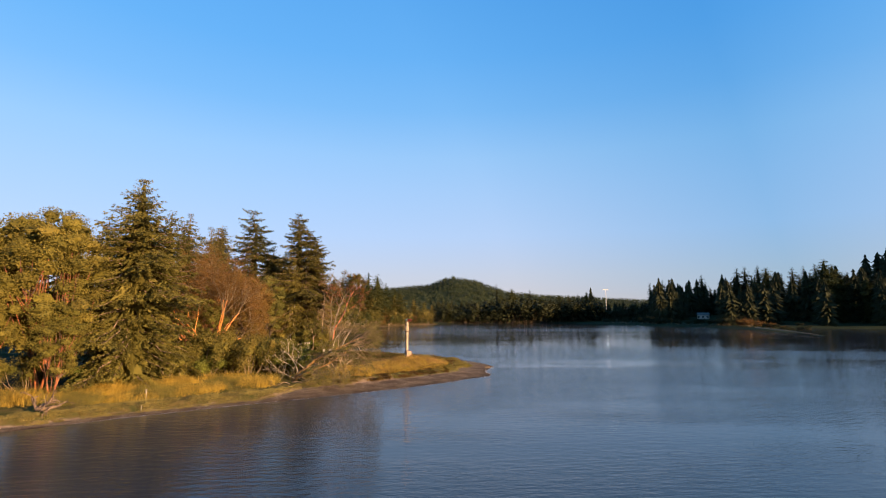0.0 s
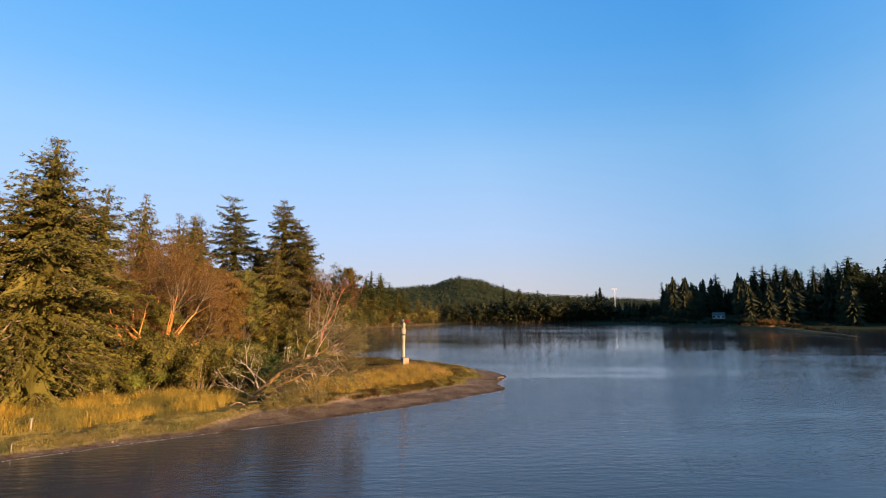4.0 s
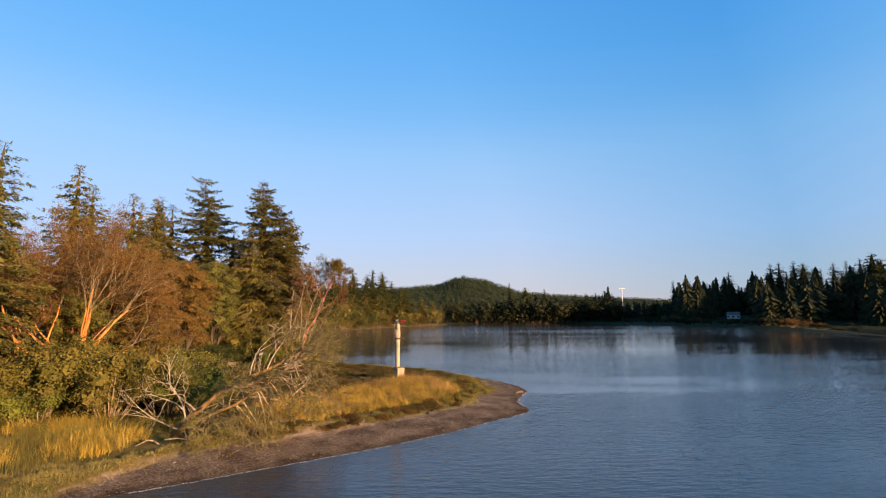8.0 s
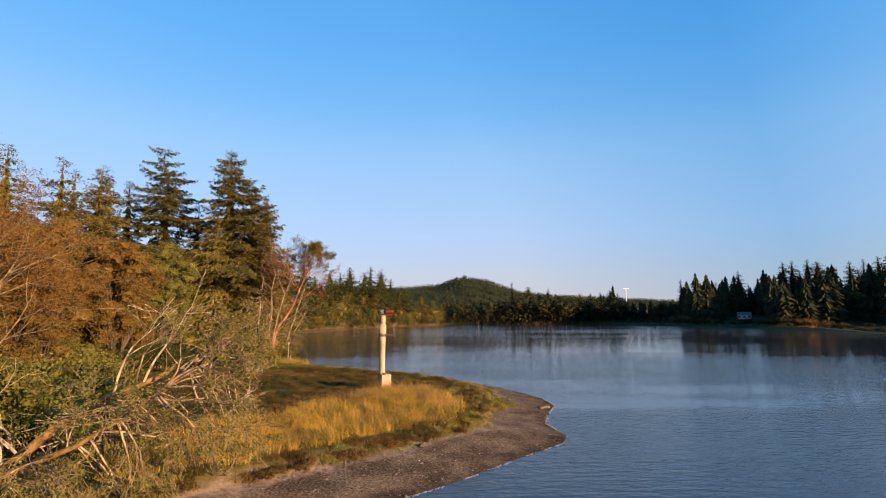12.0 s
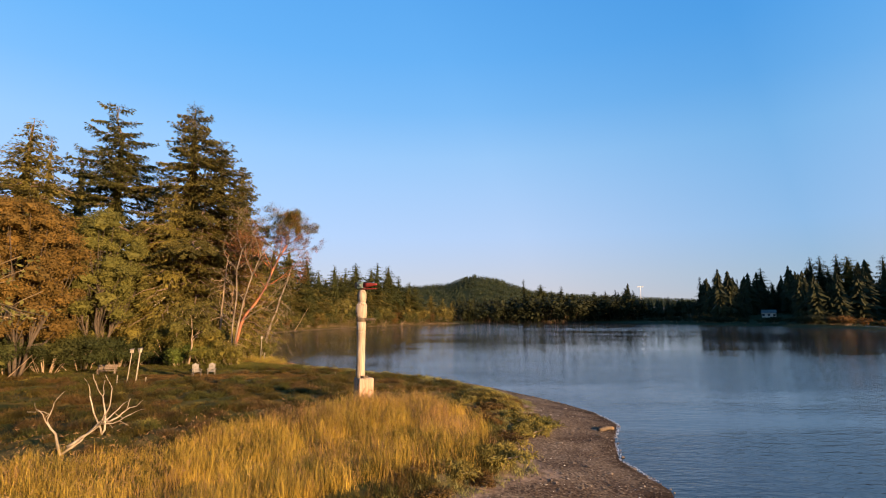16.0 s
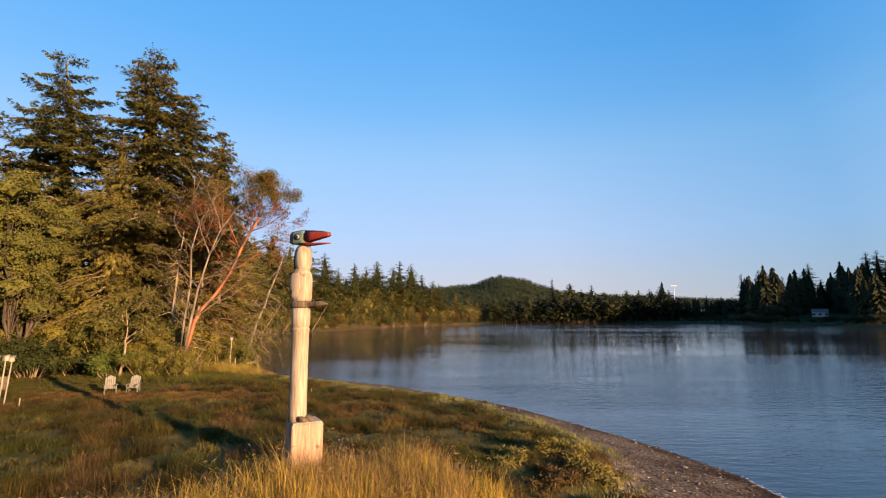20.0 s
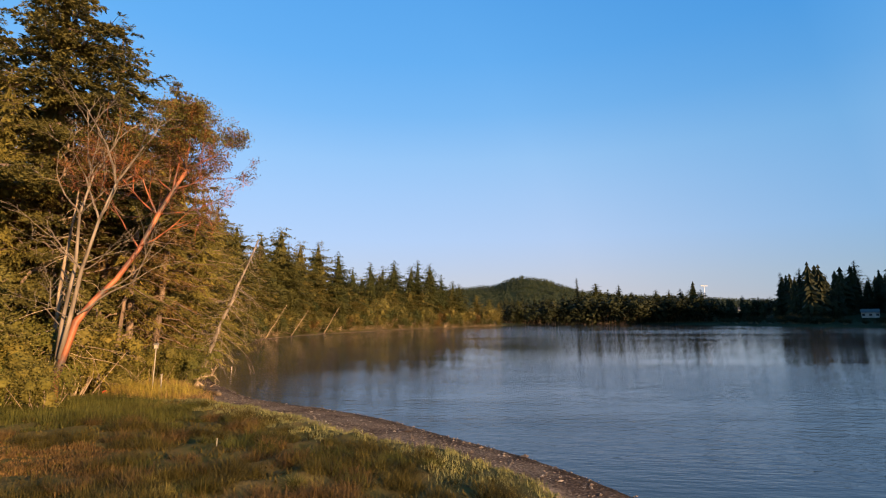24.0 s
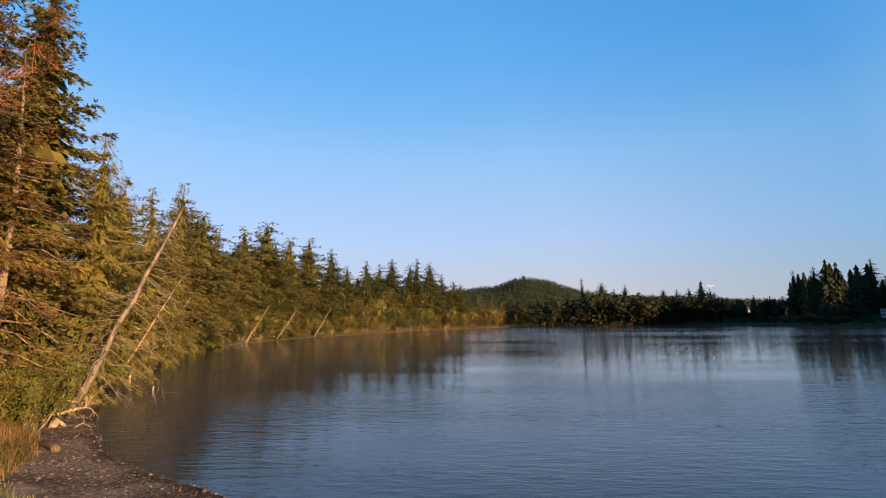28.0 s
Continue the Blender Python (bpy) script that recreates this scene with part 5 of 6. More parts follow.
for x, y, s in [(196, 345, 1.3), (190, 350, 1.1), (206, 330, 0.9), (206, 238, 0.9), (205, 228, 1.0), (203, 216, 0.8), (203, 205, 0.6), (202, 194, 0.45)]:
    tree_at(far_bush, x + 6, y, x * 37 % 360, s)
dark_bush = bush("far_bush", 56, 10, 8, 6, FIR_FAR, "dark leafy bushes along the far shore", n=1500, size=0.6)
for i in range(46):
    k = i / 45
    x, y = np.interp(k, [0, 0.15, 0.45, 0.6, 0.8, 1], [170, 181, 203, 204, 192, 246]), np.interp(k, [0, 0.15, 0.45, 0.6, 0.8, 1], [410, 362, 270, 226, 180, 240])
    tree_at(dark_bush, x + frng.uniform(5, 14), y + frng.uniform(-5, 5), 53 * i, frng.uniform(0.5, 1.1) * (1 if k < 0.6 else 0.5))
# rounded shore trees along the wooded bank
round_a = bush("shore_tree", 45, 10, 10, 11, FIR, "rounded olive shore tree on the far bank", n=3800, size=0.42, lobes=22)
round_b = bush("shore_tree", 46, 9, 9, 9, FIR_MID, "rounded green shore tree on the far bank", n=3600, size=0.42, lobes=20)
round_c = bush("shore_tree", 47, 9, 8, 8, BROWN_NEEDLES, "rounded rusty shore tree on the far bank", n=3200, size=0.40, lobes=18)
round_d = bush("shore_tree", 55, 13, 11, 13, FIR_FAR, "rounded dark tree on the far shore", n=1300, size=1.0, lobes=22)
for x, y, top in [(18.1, 461.3, 19), (31.0, 464.3, 22), (47.6, 464.3, 21), (60.8, 468.3, 24), (75.0, 468.3, 22), (92.4, 468.3, 30), (104.3, 466.3, 30), (114.9, 468.3, 27), (126.3, 470.3, 28), (139.1, 472.3, 26), (150.2, 472.3, 26), (161.2, 472.3, 28), (171.6, 472.3, 27), (181.0, 469.3, 29), (190.9, 468.3, 24), (201.8, 466.3, 18), (210.8, 466.3, 13), (220.2, 464.3, 12), (229.2, 461.3, 13), (236.8, 461.3, 18), (242.5, 451.3, 24)]:
    tree_to(round_d, x, y, top, x * 37.0, 1.3)
for i in range(60):
    x, y = on_bank(i / 59, frng.uniform(0.5, 4), frng.uniform(-3, 3))
    k = frng.uniform(0.35, 0.9) if y < 225 else frng.uniform(0.7, 1.6)
    tree_at((round_b, round_a, round_b, round_a, round_a, round_b, round_c)[i % 7], x, y, 71 * i, k)
# the broad olive tree on the bank, and the bright green trees at the point's end
olive = tree_at(round_a, -57, 258, 40, 1.9)
for x, y, k in [(-50, 272, 1.2), (-31, 322, 1.35), (-26, 332, 1.1)]:
    tree_at(round_a, x, y, x * 31, k)
far_rng = np.random.default_rng(5)
FX, FY, FH = [], [], []
def wood(n, xs, ys, hs, min_d, max_d):
    x, y = far_rng.uniform(*xs, n), far_rng.uniform(*ys, n)
    d = shore_distance(np.stack([x, y], 1))
    k = (d > min_d) & (d < max_d)
    FX.extend(x[k]), FY.extend(y[k]), FH.extend(far_rng.uniform(*hs, n)[k])
wood(200, (-150, 10), (165, 430), (16, 28), 26, 80)
wood(420, (10, 200), (470, 640), (14, 24), 8, 90)
wood(560, (205, 560), (120, 560), (20, 40), 22, 240)
wood(700, (-400, 600), (640, 1050), (12, 18), 80, 9999)
wood(5200, (-420, 760), (1080, 1380), (7, 11), 80, 9999)
FX, FY, FH = np.array(FX), np.array(FY), np.array(FH)
# a low gap in the trees where the mast stands
gap = (FX / (FY + 83.7) > 0.35) & (FX / (FY + 83.7) < 0.47) & (FY < 760)
FH = np.where(gap, FH * 0.45, FH)
# open ground before the house on the far shore
lawn_view = np.zeros(len(FX), bool)
for y0 in (-84, -50, -20, 14):
    ux, uy = 259 / math.hypot(259, 362 - y0), (362 - y0) / math.hypot(259, 362 - y0)
    lawn_view |= (np.abs(FX * uy - (FY - y0) * ux) < 13) & (FY < 372)
FX, FY, FH = FX[~lawn_view], FY[~lawn_view], FH[~lawn_view]
FZ, _ = land_height(FX, FY)
def far_woods(x, y, z, h, rng):
    V, F, o = [], [], 0
    for i in range(len(x)):
        near = y[i] < 640
        wide = rng.uniform(0.16, 0.24) * (1.0 if near else 2.2)
        v, f = skirts(h[i], 0.0, lambda q: h[i] * wide * min(1.0, (1.04 - q) * 2.0) ** 0.85 * rng.uniform(0.65, 1.25), 18 if near else 3, rng, 7 if near else 4)
        V.append(v + [x[i], y[i], z[i]])
        F += [(a + o, b + o, c + o) for a, b, c in f]
        o += len(v)
    return np.concatenate(V), F
# distance haze over the hills is mixed into this paler needle colour
HILL_LEAF = leaf_material("haze_toned_hill_needles", (0.022, 0.028, 0.015), (0.036, 0.046, 0.024), (0.052, 0.060, 0.030), 0.1, 0.01)
for pick, leaf, words in ((FY < 640, FIR_FAR, "dark conifer woods on the far shore"), (FY >= 640, HILL_LEAF, "green conifer woods over the far hills, coloured paler for haze")):
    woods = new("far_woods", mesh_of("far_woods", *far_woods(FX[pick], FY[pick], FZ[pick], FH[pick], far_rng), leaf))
    tagged(woods, words, "woods", kind="stuff")


# ---- carved pole ----
def box(name, size, m, mat, parent, label="", bevel=0.012):
    bm = bmesh.new()
    bmesh.ops.create_cube(bm, size=1.0, matrix=Matrix.Diagonal((*size, 1)))
    if bevel:
        bmesh.ops.bevel(bm, geom=bm.edges[:], offset=min(bevel, 0.3 * min(size)), segments=1, affect="EDGES")
    bm.transform(m)
    return part(name, bm, mat, parent, label)


def rod(name, a, b, r, mat, parent, label="", sides=8):
    return under(name, mesh_of(name, *tubes([[(Vector(a), r), (Vector(b), r * 0.9)]], sides), mat, True), parent, label)


def paint(name, col, worn, rough=0.6):
    m, t, b = material(name, rough)
    f = noise_node(t, 14, 6)
    t.links.new(ramp(t, f, [(0.3, worn), (0.5, col), (0.8, tuple(min(1, c * 1.15) for c in col))]), b.inputs["Base Color"])
    bump(t, b, f, 0.3, 0.01)
    return m


def pole_wood(name, dark, light):
    """Pale weathered wood: long grain, knots and checks."""
    m, t, b = material(name, 0.75)
    grain = noise_node(t, 6.0, 8.0, "Object", (3.0, 3.0, 0.25))
    stain = noise_node(t, 1.6, 4.0, "Object", (1, 1, 0.5))
    col = ramp(t, grain, [(0.3, dark), (0.62, light)])
    col = mix(t, 1.0, col, ramp(t, stain, [(0.3, (0.72, 0.66, 0.58)), (0.6, (1, 1, 1))]), "MULTIPLY")
    knots = noise_node(t, 3.1, 1.0, "Object", (1, 1, 0.8))
    col = mix(t, ramp(t, knots, [(0.70, (0, 0, 0)), (0.74, (1, 1, 1))]), col, (0.16, 0.09, 0.04))
    t.links.new(col, b.inputs["Base Color"])
    bump(t, b, grain, 0.5, 0.02)
    return m


POLE_M = pole_wood("weathered_pale_pole_wood", (0.22, 0.165, 0.115), (0.385, 0.305, 0.22))
PLINTH_M = pole_wood("weathered_plinth_wood", (0.26, 0.155, 0.10), (0.44, 0.29, 0.20))
CARVED_M = pole_wood("dark_carved_wood", (0.05, 0.036, 0.022), (0.14, 0.098, 0.058))
BLUE_M = paint("pale_blue_paint", (0.34, 0.36, 0.33), (0.40, 0.31, 0.21))
TEAL_M = paint("faded_teal_paint", (0.085, 0.135, 0.120), (0.20, 0.18, 0.13))
RED_M = paint("red_paint", (0.20, 0.022, 0.015), (0.045, 0.015, 0.012))
BLACK_M = paint("black_paint", (0.025, 0.022, 0.02), (0.08, 0.06, 0.05))


def loft(rings, index, out, mats):
    """Closed skin through rings of points; faces take the material index."""
    base, n = len(out[0]), len(rings[0])
    for ring in rings:
        out[0].extend(tuple(p) for p in ring)
    for i in range(len(rings) - 1):
        for k in range(n):
            a, b = base + i * n + k, base + i * n + (k + 1) % n
            out[1].append((a, b, b + n, a + n))
            mats.append(index[i] if isinstance(index, list) else index)
    for ring, turn in ((0, -1), (len(rings) - 1, 1)):
        out[1].append(tuple(base + ring * n + k for k in range(n))[::turn])
        mats.append(index[min(ring, len(index) - 1)] if isinstance(index, list) else index)


def upright(specs, n=24, power=2.6):
    """Rings (z, half width, half depth, x shift) round an upright axis, a little squared."""
    rings = []
    for z, rx, ry, sx in specs:
        ring = []
        for k in range(n):
            g = 2 * math.pi * k / n
            c, s_ = math.cos(g), math.sin(g)
            ring.append((sx + rx * math.copysign(abs(c) ** (2 / power), c), ry * math.copysign(abs(s_) ** (2 / power), s_), z))
        rings.append(ring)
    return rings


def along(specs, n=16, power=3.4):
    """Rings (x, half width, bottom, top) along a level axis."""
    rings = []
    for x, w, lo, hi in specs:
        ring = []
        for k in range(n):
            g = 2 * math.pi * k / n
            c, s_ = math.cos(g), math.sin(g)
            ring.append((x, w * math.copysign(abs(c) ** (2 / power), c), (lo + hi) / 2 + (hi - lo) / 2 * math.copysign(abs(s_) ** (2 / power), s_)))
        rings.append(ring)
    return rings


def carved_pole():
    out, mats = ([], []), []
    z0 = 2.84
    loft(upright([(z0, .245, .245, 0), (z0 + .25, .236, .236, 0), (4.3, .226, .23, 0), (5.30, .232, .236, 0), (5.36, .245, .25, 0), (5.40, .245, .25, 0), (5.42, .222, .228, 0), (5.46, .222, .228, 0), (5.50, .248, .252, 0), (6.0, .25, .255, 0)], power=2.3), 0, out, mats)
    # dark carved belt with a small bird reaching out from it
    loft(upright([(5.99, .262, .27, 0), (6.03, .275, .28, 0), (6.13, .272, .28, 0), (6.19, .25, .26, 0)]), 1, out, mats)
    loft(along([(0.05, .10, 5.99, 6.19), (0.30, .10, 6.0, 6.18), (0.40, .06, 6.04, 6.14), (0.52, .085, 6.02, 6.17), (0.70, .10, 6.02, 6.19), (0.82, .05, 6.06, 6.15), (0.92, .015, 6.08, 6.11)]), 1, out, mats)
    # body with folded wings, then the neck and the plain rounded head
    loft(upright([(6.17, .25, .24, 0), (6.26, .275, .25, 0), (6.5, .285, .255, 0), (6.85, .282, .25, 0), (6.98, .25, .235, 0), (7.05, .20, .205, 0), (7.12, .19, .20, 0)], power=2.6), 0, out, mats)
    for dy, dx in ((-.20, -.06), (.20, -.06)):
        at0 = len(out[0])
        loft(upright([(6.20, .08, .03, 0), (6.32, .17, .07, 0), (6.6, .21, .085, 0), (6.88, .19, .08, 0), (6.99, .12, .05, 0)], n=16, power=2.4), 0, out, mats)
        for i in range(at0, len(out[0])):
            v = out[0][i]
            out[0][i] = (v[0] + dx, v[1] + dy, v[2])
    head = [(7.06, .17), (7.12, .20), (7.25, .222), (7.4, .228), (7.55, .225), (7.66, .205), (7.74, .17), (7.78, .13)]
    loft(upright([(z, r, r * 1.04, 0.02) for z, r in head], power=2.2), 0, out, mats)
    loft(upright([(7.12, .17, .16, -.10), (7.45, .19, .19, -.09), (7.7, .18, .18, -.05), (7.80, .14, .14, -.01)], power=2.2), 1, out, mats)
    loft(upright([(7.70, .11, .12, 0), (7.86, .10, .11, 0)]), 4, out, mats)
    # bird's head on top: boxy teal skull with a dark back and brow, long red beak, dark along the ridge
    loft(along([(-.40, .14, 7.88, 8.17), (-.34, .17, 7.86, 8.21), (-.25, .175, 7.85, 8.22), (0.0, .18, 7.86, 8.245), (.15, .172, 7.88, 8.245)], power=6), [4, 4, 5, 5], out, mats)
    loft(along([(.13, .176, 7.90, 8.20), (.42, .145, 7.95, 8.19), (.70, .115, 8.00, 8.17), (.88, .09, 8.03, 8.15), (.93, .07, 8.05, 8.12)], power=6), 3, out, mats)
    loft(along([(.10, .15, 8.17, 8.255), (.42, .13, 8.15, 8.235), (.72, .10, 8.13, 8.20), (.92, .06, 8.10, 8.155)], power=4), 4, out, mats)
    loft(along([(-.36, .12, 8.20, 8.235), (.0, .12, 8.225, 8.265), (.14, .10, 8.22, 8.26)], power=4), 4, out, mats)
    loft(along([(-.05, .12, 7.80, 7.885), (.25, .12, 7.80, 7.88), (.65, .08, 7.815, 7.865), (.95, .04, 7.825, 7.85)], power=5), 3, out, mats)
    # round eye rings on both sides of the bird's head
    for side in (-1, 1):
        for r, proud, m in ((.095, .006, 4), (.075, .010, 5), (.048, .013, 2), (.034, .016, 4)):
            rings = [[(-.09 + r * 1.3 * math.cos(g), side * (.17 + d), 8.06 + r * math.sin(g)) for g in np.linspace(0, 2 * math.pi, 16, endpoint=False)] for d in (0, proud + .012)]
            loft(rings, m, out, mats)
    # carved feet
    for dy in (-.13, .13):
        loft(along([(.14, .09, z0 - .01, z0 + .17), (.34, .10, z0 - .01, z0 + .13), (.44, .05, z0, z0 + .06)]), 1, out, mats)
        for i in range(len(out[0]) - 48, len(out[0])):
            v = out[0][i]
            out[0][i] = (v[0], v[1] + dy, v[2])
    me = mesh_of("totem_pole", out[0], out[1], None)
    for m in (POLE_M, CARVED_M, BLUE_M, RED_M, BLACK_M, TEAL_M):
        me.materials.append(m)
    me.polygons.foreach_set("material_index", mats)
    me.polygons.foreach_set("use_smooth", [True] * len(me.polygons))
    me.update()
    ob = new("totem_pole", me)
    ob.matrix_world = pose(-3.87, 0.0, 0, 0.4, 0.2, -20)
    return tagged(ob, "tall pale carved wooden pole topped by a red-beaked bird", "totem pole")


carved_pole()
plinth = empty("pole_plinth", pose(-3.67, 0.0, 0, 0, 0, 32), "squared weathered timber block under the carved pole in tall grass", "plinth")
box("block", (0.86, 0.86, 1.7), pose(0, 0, 1.98), PLINTH_M, plinth, bevel=0.03)
box("cap", (0.80, 0.80, 0.03), pose(0, 0, 2.845), POLE_M, plinth, bevel=0.01)

# ---- garden things on the meadow ----
# weathered tones, darkened further for the tree shade on chairs and benches
GREY_WOOD = pole_wood("grey_weathered_garden_wood", (0.12, 0.106, 0.088), (0.235, 0.21, 0.175))
BROWN_WOOD = pole_wood("brown_weathered_planks", (0.09, 0.066, 0.048), (0.19, 0.145, 0.105))
PALE_POST = pole_wood("pale_post_wood", (0.20, 0.165, 0.12), (0.35, 0.30, 0.22))
WHITE_P = paint("white_stake_paint", (0.60, 0.58, 0.53), (0.42, 0.38, 0.33))
ORANGE_P = paint("orange_float_plastic", (0.65, 0.10, 0.03), (0.5, 0.08, 0.03), 0.4)


def garden_chair(x, y, turn):
    """A low slatted garden chair with a leaning fan back."""
    ob = empty("garden_chair", Matrix.Translation((x, y, ground_z(x, y))) @ Matrix.Rotation(radians(turn), 4, "Z"), "grey slatted wooden garden chair on the lawn", "chair", "chairs on the lawn")
    for i in range(5):
        box("seat_slat", (0.50, 0.085, 0.02), pose(0, -0.25 + 0.105 * i, 0.37 - 0.022 * i, 12), GREY_WOOD, ob, bevel=0.004)
    for i in range(5):
        h = 0.78 - 0.05 * abs(i - 2)
        box("back_slat", (0.092, 0.02, h), pose(-0.21 + 0.105 * i, 0.28 + 0.13 * h / 0.8, 0.30 + h / 2, -22), GREY_WOOD, ob, bevel=0.004)
    for sx in (-0.31, 0.31):
        box("armrest", (0.12, 0.70, 0.022), pose(sx, 0.02, 0.555), GREY_WOOD, ob, bevel=0.004)
        box("leg", (0.03, 0.10, 0.55), pose(sx * 0.92, -0.28, 0.272), GREY_WOOD, ob, bevel=0.004)
        box("leg", (0.03, 0.10, 0.55), pose(sx * 0.92, 0.26, 0.272), GREY_WOOD, ob, bevel=0.004)
        box("side_rail", (0.03, 0.92, 0.10), pose(sx * 0.80, 0.06, 0.27, -14), GREY_WOOD, ob, bevel=0.004)
    box("crossbar", (0.54, 0.025, 0.07), pose(0, 0.30, 0.55), GREY_WOOD, ob, bevel=0.004)
    return ob


garden_chair(-20.5, 14.7, 40)
garden_chair(-19.5, 15.3, 22)


def nest_box_post(x, y, h, lean, turn, label, post=PALE_POST, size=0.21):
    ob = empty("birdhouse", Matrix.Translation((x, y, ground_z(x, y))) @ Matrix.Rotation(radians(turn), 4, "Z"), label, "birdhouse", "birdhouses on posts")
    top = Vector((lean, 0, h))
    rod("post", (0, 0, -0.3), top, 0.038, post, ob)
    box("nest_box", (size, size * 0.9, size * 1.25), Matrix.Translation(top + Vector((0, 0, size * 0.5))), PALE_POST, ob, bevel=0.008)
    box("roof", (size * 1.35, size * 1.3, 0.03), Matrix.Translation(top + Vector((0, 0, size * 1.16))) @ pose(0, 0, 0, 14), GREY_WOOD, ob, bevel=0.006)
    return ob


nest_box_post(-23.6, 10.2, 2.35, 0.22, 10, "birdhouse on a thin leaning pale post in the meadow")
nest_box_post(-23.2, 10.7, 2.30, 0.15, 40, "birdhouse on a thin leaning pale post in the meadow")
nest_box_post(-22.8, 10.0, 2.40, 0.25, -20, "birdhouse on a thin leaning pale post in the meadow")
nest_box_post(-20.4, 29.0, 2.95, 0.06, 20, "pale birdhouse on a tall thin post by the water")
nest_box_post(-36.8, 30.4, 3.3, 0.05, 60, "grey birdhouse on a post in the wood's shade", GREY_WOOD, 0.3)


def stake(x, y, h, r, mat, label, lean=0.0):
    ob = empty("stake", Matrix.Translation((x, y, ground_z(x, y))), label, "stake", "stakes in the grass")
    rod("shaft", (0, 0, -0.2), (lean, 0, h), r, mat, ob, sides=7)
    box("top_block", (r * 2.2, r * 2.0, r * 1.2), Matrix.Translation((lean, 0, h)), mat, ob, bevel=0.006)
    return ob


stake(-24.0, 9.7, 0.7, 0.035, PALE_POST, "short pale stake beside the birdhouses")
stake(-22.6, 11.0, 0.45, 0.035, PALE_POST, "short pale stake beside the birdhouses")
stake(-20.1, 29.4, 1.3, 0.05, PALE_POST, "short pale post by the water")
stake(-28.3, -33.4, 1.0, 0.07, PALE_POST, "pale stake in the shore grass")
stake(-26.9, -36.6, 0.55, 0.03, PALE_POST, "thin pale stake on the beach")
stake(-9.0, 16.9, 0.26, 0.018, PALE_POST, "small pale stake in the meadow")


def bench(x, y, turn, label, mat, w=1.5):
    ob = empty("bench", Matrix.Translation((x, y, ground_z(x, y))) @ Matrix.Rotation(radians(turn), 4, "Z"), label, "bench")
    for i in range(3):
        box("seat_plank", (w, 0.13, 0.04), pose(0, -0.15 + 0.145 * i, 0.45), mat, ob, bevel=0.006)
    for i in range(3):
        box("back_plank", (w, 0.03, 0.12), pose(0, 0.24 + 0.02 * i, 0.60 + 0.14 * i, -8), mat, ob, bevel=0.006)
    for sx in (-w * 0.43, w * 0.43):
        box("side_panel", (0.06, 0.46, 0.62), pose(sx, 0, 0.31), mat, ob, bevel=0.008)
        box("back_post", (0.06, 0.05, 0.95), pose(sx, 0.27, 0.475, -5), mat, ob, bevel=0.006)
    return ob


bench(-28.9, 15.6, 20, "brown weathered plank bench beside the birdhouses", BROWN_WOOD)
bench(-37.2, 15.4, 35, "weathered plank bench before the wood", BROWN_WOOD, 1.7)

# ---- driftwood ----
def driftwood(x, y, seed, label, stems, z=0.1, mat=DEAD_WOOD, name="driftwood", levels=3, split=(2, 4)):
    ob = broadleaf(name, seed, stems, WILLOW_LEAF, mat, label, category="driftwood", levels=levels, per=0, spread=0.7, gravity=0.25 if levels > 2 else -0.1, shrink=0.6, split=split, wiggle=0.5)
    ob.matrix_world = Matrix.Translation((x, y, ground_z(x, y) + z))
    return ob


driftwood(-33.4, -40.4, 81, "dark weathered driftwood root lying on the beach", [((0, 0, 0.35), (1, 0.3, 0.15), 1.5, 0.2), ((0.2, 0, 0.4), (0.7, -0.3, 0.5), 1.1, 0.13), ((0, 0, 0.4), (-0.6, 0.3, 0.6), 1.1, 0.13),
          ((0.4, 0, 0.3), (0.4, -0.5, 0.3), 0.9, 0.11), ((0.2, 0, 0.4), (0.3, 0.6, 0.7), 1.0, 0.1)], mat=FIR_BARK)
driftwood(-13.2, -7.4, 82, "bleached forked dead branch standing in the meadow grass", [((0, 0, -0.1), (0.3, 0.1, 1), 1.7, 0.042), ((0.1, 0, -0.1), (-0.35, 0.1, 1), 1.8, 0.038), ((0.3, 0, 0.5), (0.9, 0.1, 0.4), 1.0, 0.036)], 0, name="dead_branch", levels=1, split=(1, 2))
driftwood(-12.6, -10.2, 83, "bleached crooked dead branch in the tall grass", [((0, 0, 0), (0.5, 0.5, 0.7), 1.7, 0.06), ((0, 0, 0), (-0.5, 0.1, 0.9), 1.3, 0.05), ((0.2, 0, 0.3), (0.9, 0.2, 0.35), 1.4, 0.05)], 0, name="dead_branch", levels=2, split=(1, 3))
driftwood(-23.6, 38.6, 84, "weathered driftwood log and roots under the bank", [((0, 0, 0.2), (1, -0.8, -0.05), 2.6, 0.24), ((0, 0, 0.3), (-0.6, 0.8, 0.4), 1.3, 0.14), ((0, 0, 0.3), (0.3, 0.9, 0.3), 1.4, 0.12), ((0.3, -0.2, 0.2), (0.9, 0.2, 0.1), 1.4, 0.1)], mat=GREY_TWIG)
driftwood(-17.2, -24.0, 85, "tangle of grey driftwood sticks under the toppled willow", [((0, 0, 0.1), (1, -0.3, 0.1), 2.0, 0.06), ((0, 0, 0.1), (-0.7, -0.5, 0.2), 1.6, 0.05), ((0.5, 0.3, 0.1), (0.8, 0.6, 0.3), 1.7, 0.05)], mat=GREY_TWIG)


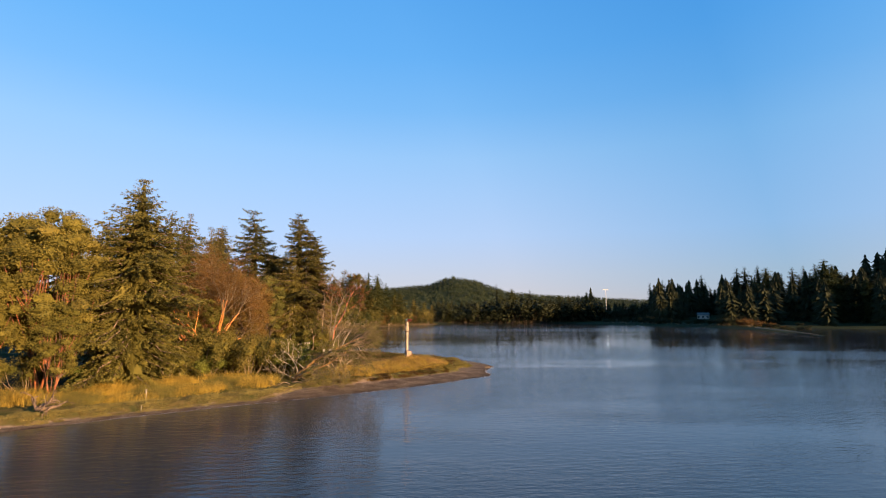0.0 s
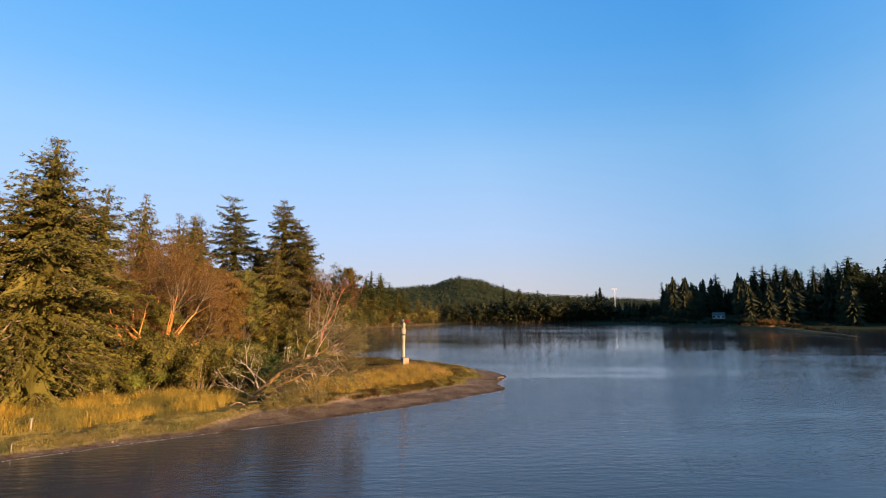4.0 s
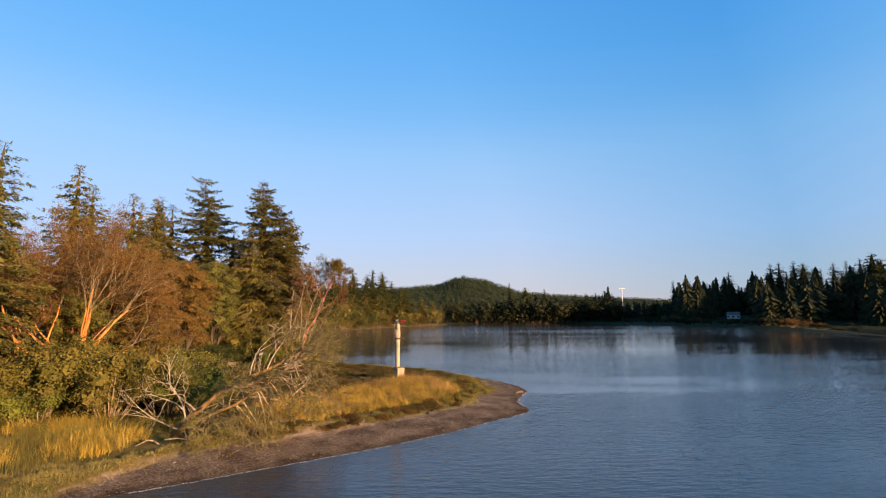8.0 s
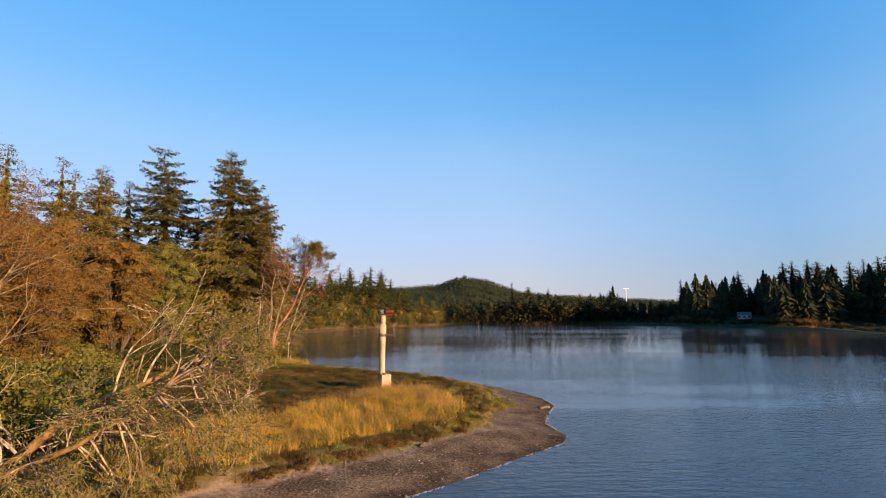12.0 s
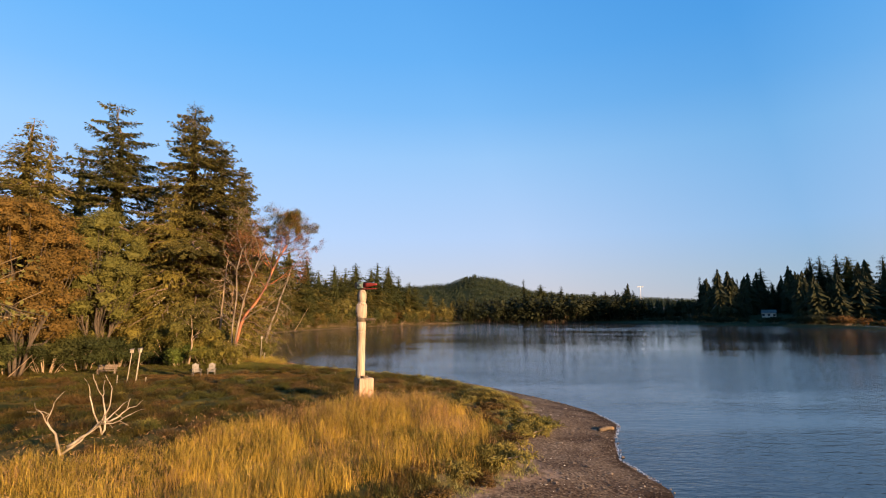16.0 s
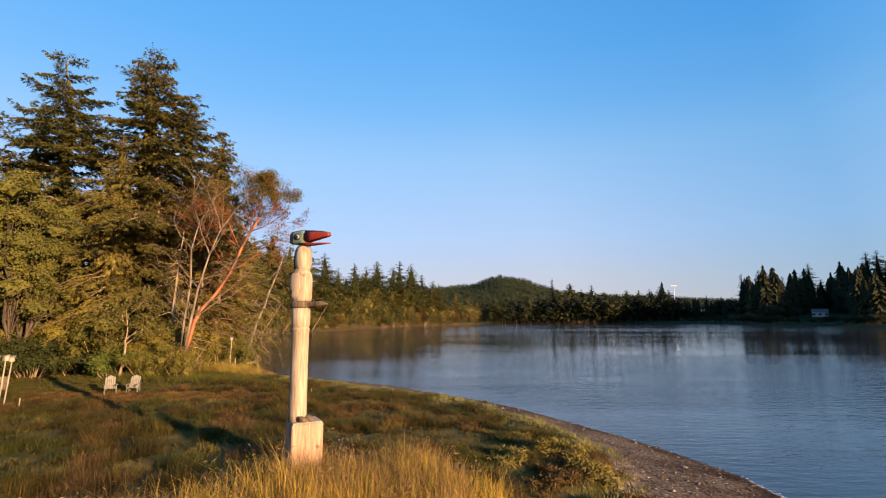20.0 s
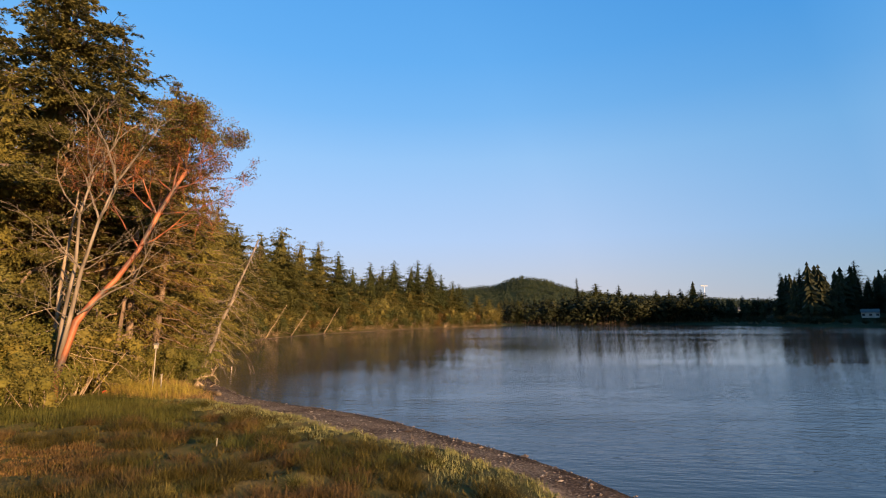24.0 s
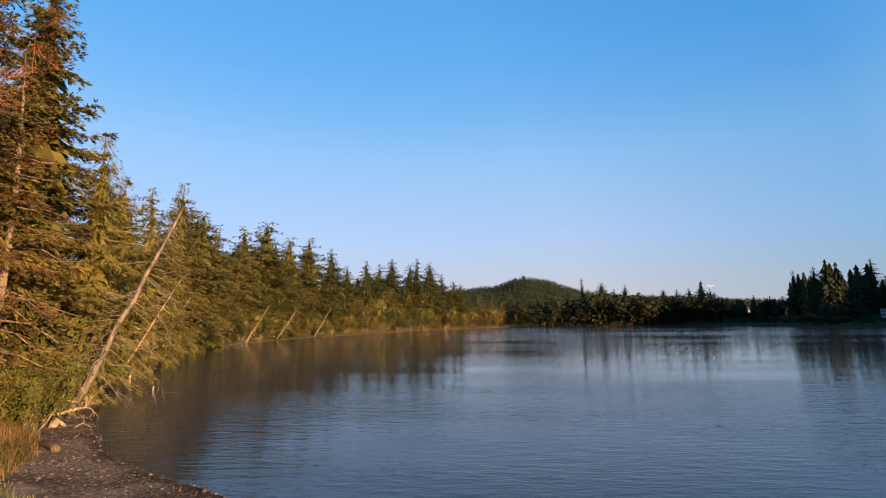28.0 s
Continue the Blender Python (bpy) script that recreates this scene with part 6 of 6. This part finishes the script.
def beach_log(x, y, turn, length, r, label, end=None):
    ob = empty("driftwood_log", Matrix.Translation((x, y, ground_z(x, y) + r * 0.75)) @ Matrix.Rotation(radians(turn), 4, "Z"), label, "log")
    rng = np.random.default_rng(int(length * 100))
    line = [(Vector((length * (k - 0.5), rng.normal() * 0.02, rng.normal() * 0.02)), r * (1 + rng.normal() * 0.06)) for k in np.linspace(0, 1, 6)]
    under("trunk", mesh_of("trunk", *tubes([line], 9), CARVED_M, True), ob)
    rod("broken_end", (length * 0.49, 0, 0), (length * 0.53, 0, 0.02), r * 0.85, end or CARVED_M, ob)
    return ob


beach_log(9.7, -0.3, 25, 1.0, 0.11, "short dark driftwood log with a pale end on the gravel", PALE_POST)
beach_log(-19.3, 34.0, -30, 1.8, 0.16, "dark driftwood log on the upper beach")
beach_log(-27.5, 44.5, 60, 2.4, 0.18, "dark driftwood log under the bank")
flt = empty("mooring_float", Matrix.Translation((-23.2, 28.6, ground_z(-23.2, 28.6) + 0.18)), "orange mooring float lying in the grass", "float")
under("ball", mesh_of("ball", *tubes([[(Vector((0, 0, -.19)), .04), (Vector((0, 0, -.13)), .15), (Vector((0, 0, 0)), .2), (Vector((0, 0, .13)), .15), (Vector((0, 0, .2)), .05)]], 12), ORANGE_P, True), flt)
rod("eye", (0, 0, .18), (0, 0, .27), .03, BLACK_M, flt)
# snags in the shallows
for x, y, s in [(-37.0, 61.0, 1.0), (-28.2, 52.5, 0.5)]:
    ob = empty("shallow_stump", Matrix.Translation((x, y, 0)), "small dead stump standing in the shallows", "stump")
    under("trunk", mesh_of("trunk", *tubes([[(Vector((0, 0, -0.8)), .16 * s), (Vector((.05, 0, .35)), .12 * s), (Vector((.1, 0, .7 * s)), .06 * s)]], 7), DEAD_WOOD, True), ob)

# ---- far buildings and the light mast ----
WALL_M = paint("pale_cream_siding", (0.50, 0.46, 0.40), (0.40, 0.37, 0.32))
ROOF_M = paint("dark_shingle_roof", (0.07, 0.065, 0.06), (0.11, 0.10, 0.09))
GLASS_M, t, b = material("window_glass", 0.08)
b.inputs["Base Color"].default_value = (0.03, 0.035, 0.04, 1)
STEEL_M = paint("galvanised_steel", (0.55, 0.56, 0.57), (0.42, 0.42, 0.42), 0.45)


def house(x, y, turn, w, d, h, label, name="house", storeys=2, bays=4):
    z = ground_z(x, y)
    ob = empty(name, Matrix.Translation((x, y, z)) @ Matrix.Rotation(radians(turn), 4, "Z"), label, "house")
    box("wall", (w, d, h), pose(0, 0, h / 2), WALL_M, ob, bevel=0)
    bm = bmesh.new()
    vs = [bm.verts.new(p) for p in ((-w * .53, -d * .58, h), (w * .53, -d * .58, h), (w * .53, d * .58, h), (-w * .53, d * .58, h), (-w * .53, 0, h + d * .3), (w * .53, 0, h + d * .3))]
    for f in ((0, 1, 5, 4), (2, 3, 4, 5), (0, 4, 3), (1, 2, 5), (3, 2, 1, 0)):
        bm.faces.new([vs[i] for i in f])
    roof = part("roof", bm, ROOF_M, ob, "dark shingle roof")
    box("chimney", (0.9, 0.9, h * 0.55), pose(w * 0.42, 0, h * 1.2), WALL_M, roof, bevel=0.02)
    for s in range(storeys):
        for i in range(bays):
            cx, cz = -w * 0.38 + w * 0.76 * i / max(1, bays - 1), h * (s + 0.55) / storeys
            win = box("window", (w / bays * 0.62, 0.16, h / storeys * 0.5), pose(cx, -d / 2 - 0.03, cz), WALL_M, ob, "white window frame", bevel=0.03)
            box("pane", (w / bays * 0.52, 0.05, h / storeys * 0.4), pose(cx, -d / 2 - 0.12, cz), GLASS_M, win, bevel=0)
    return ob


house(259, 362, -35, 9.5, 8, 3.6, "pale house with a dark roof above the far lawn under firs", storeys=1, bays=3)
house(343, 742, -20, 30, 12, 7, "long white building behind the far trees", "shed", 1, 6)
house(-50, 292, 35, 2.2, 1.8, 1.9, "small white hut on the wooded far shore", "hut", 1, 1)

mast = empty("light_mast", Matrix.Translation((324.2, 775.8, ground_z(324.2, 775.8))), "tall white floodlight mast beyond the far trees", "light mast")
top = 53.4 - ground_z(324.2, 775.8)
rod("pole", (0, 0, -1), (0, 0, top), 0.55, STEEL_M, mast)
box("crossbar", (9.5, 0.5, 0.5), pose(0, 0, top), STEEL_M, mast)
for i in range(6):
    box("floodlight", (1.1, 0.8, 1.0), pose(-4.2 + 1.7 * i, -0.3, top + 0.6), WHITE_P, mast)
# pale drift log along the far gravel point
ob = empty("far_drift_log", Matrix.Translation((178, 150, 0.6)), "long pale drift log along the far gravel point", "log")
under("trunk", mesh_of("trunk", *tubes([[(Vector((-17, -38, 0)), 0.12), (Vector((0, 0, 0.3)), 0.2), (Vector((16, 48, 0.8)), 0.25)]], 7), GREY_TWIG, True), ob)
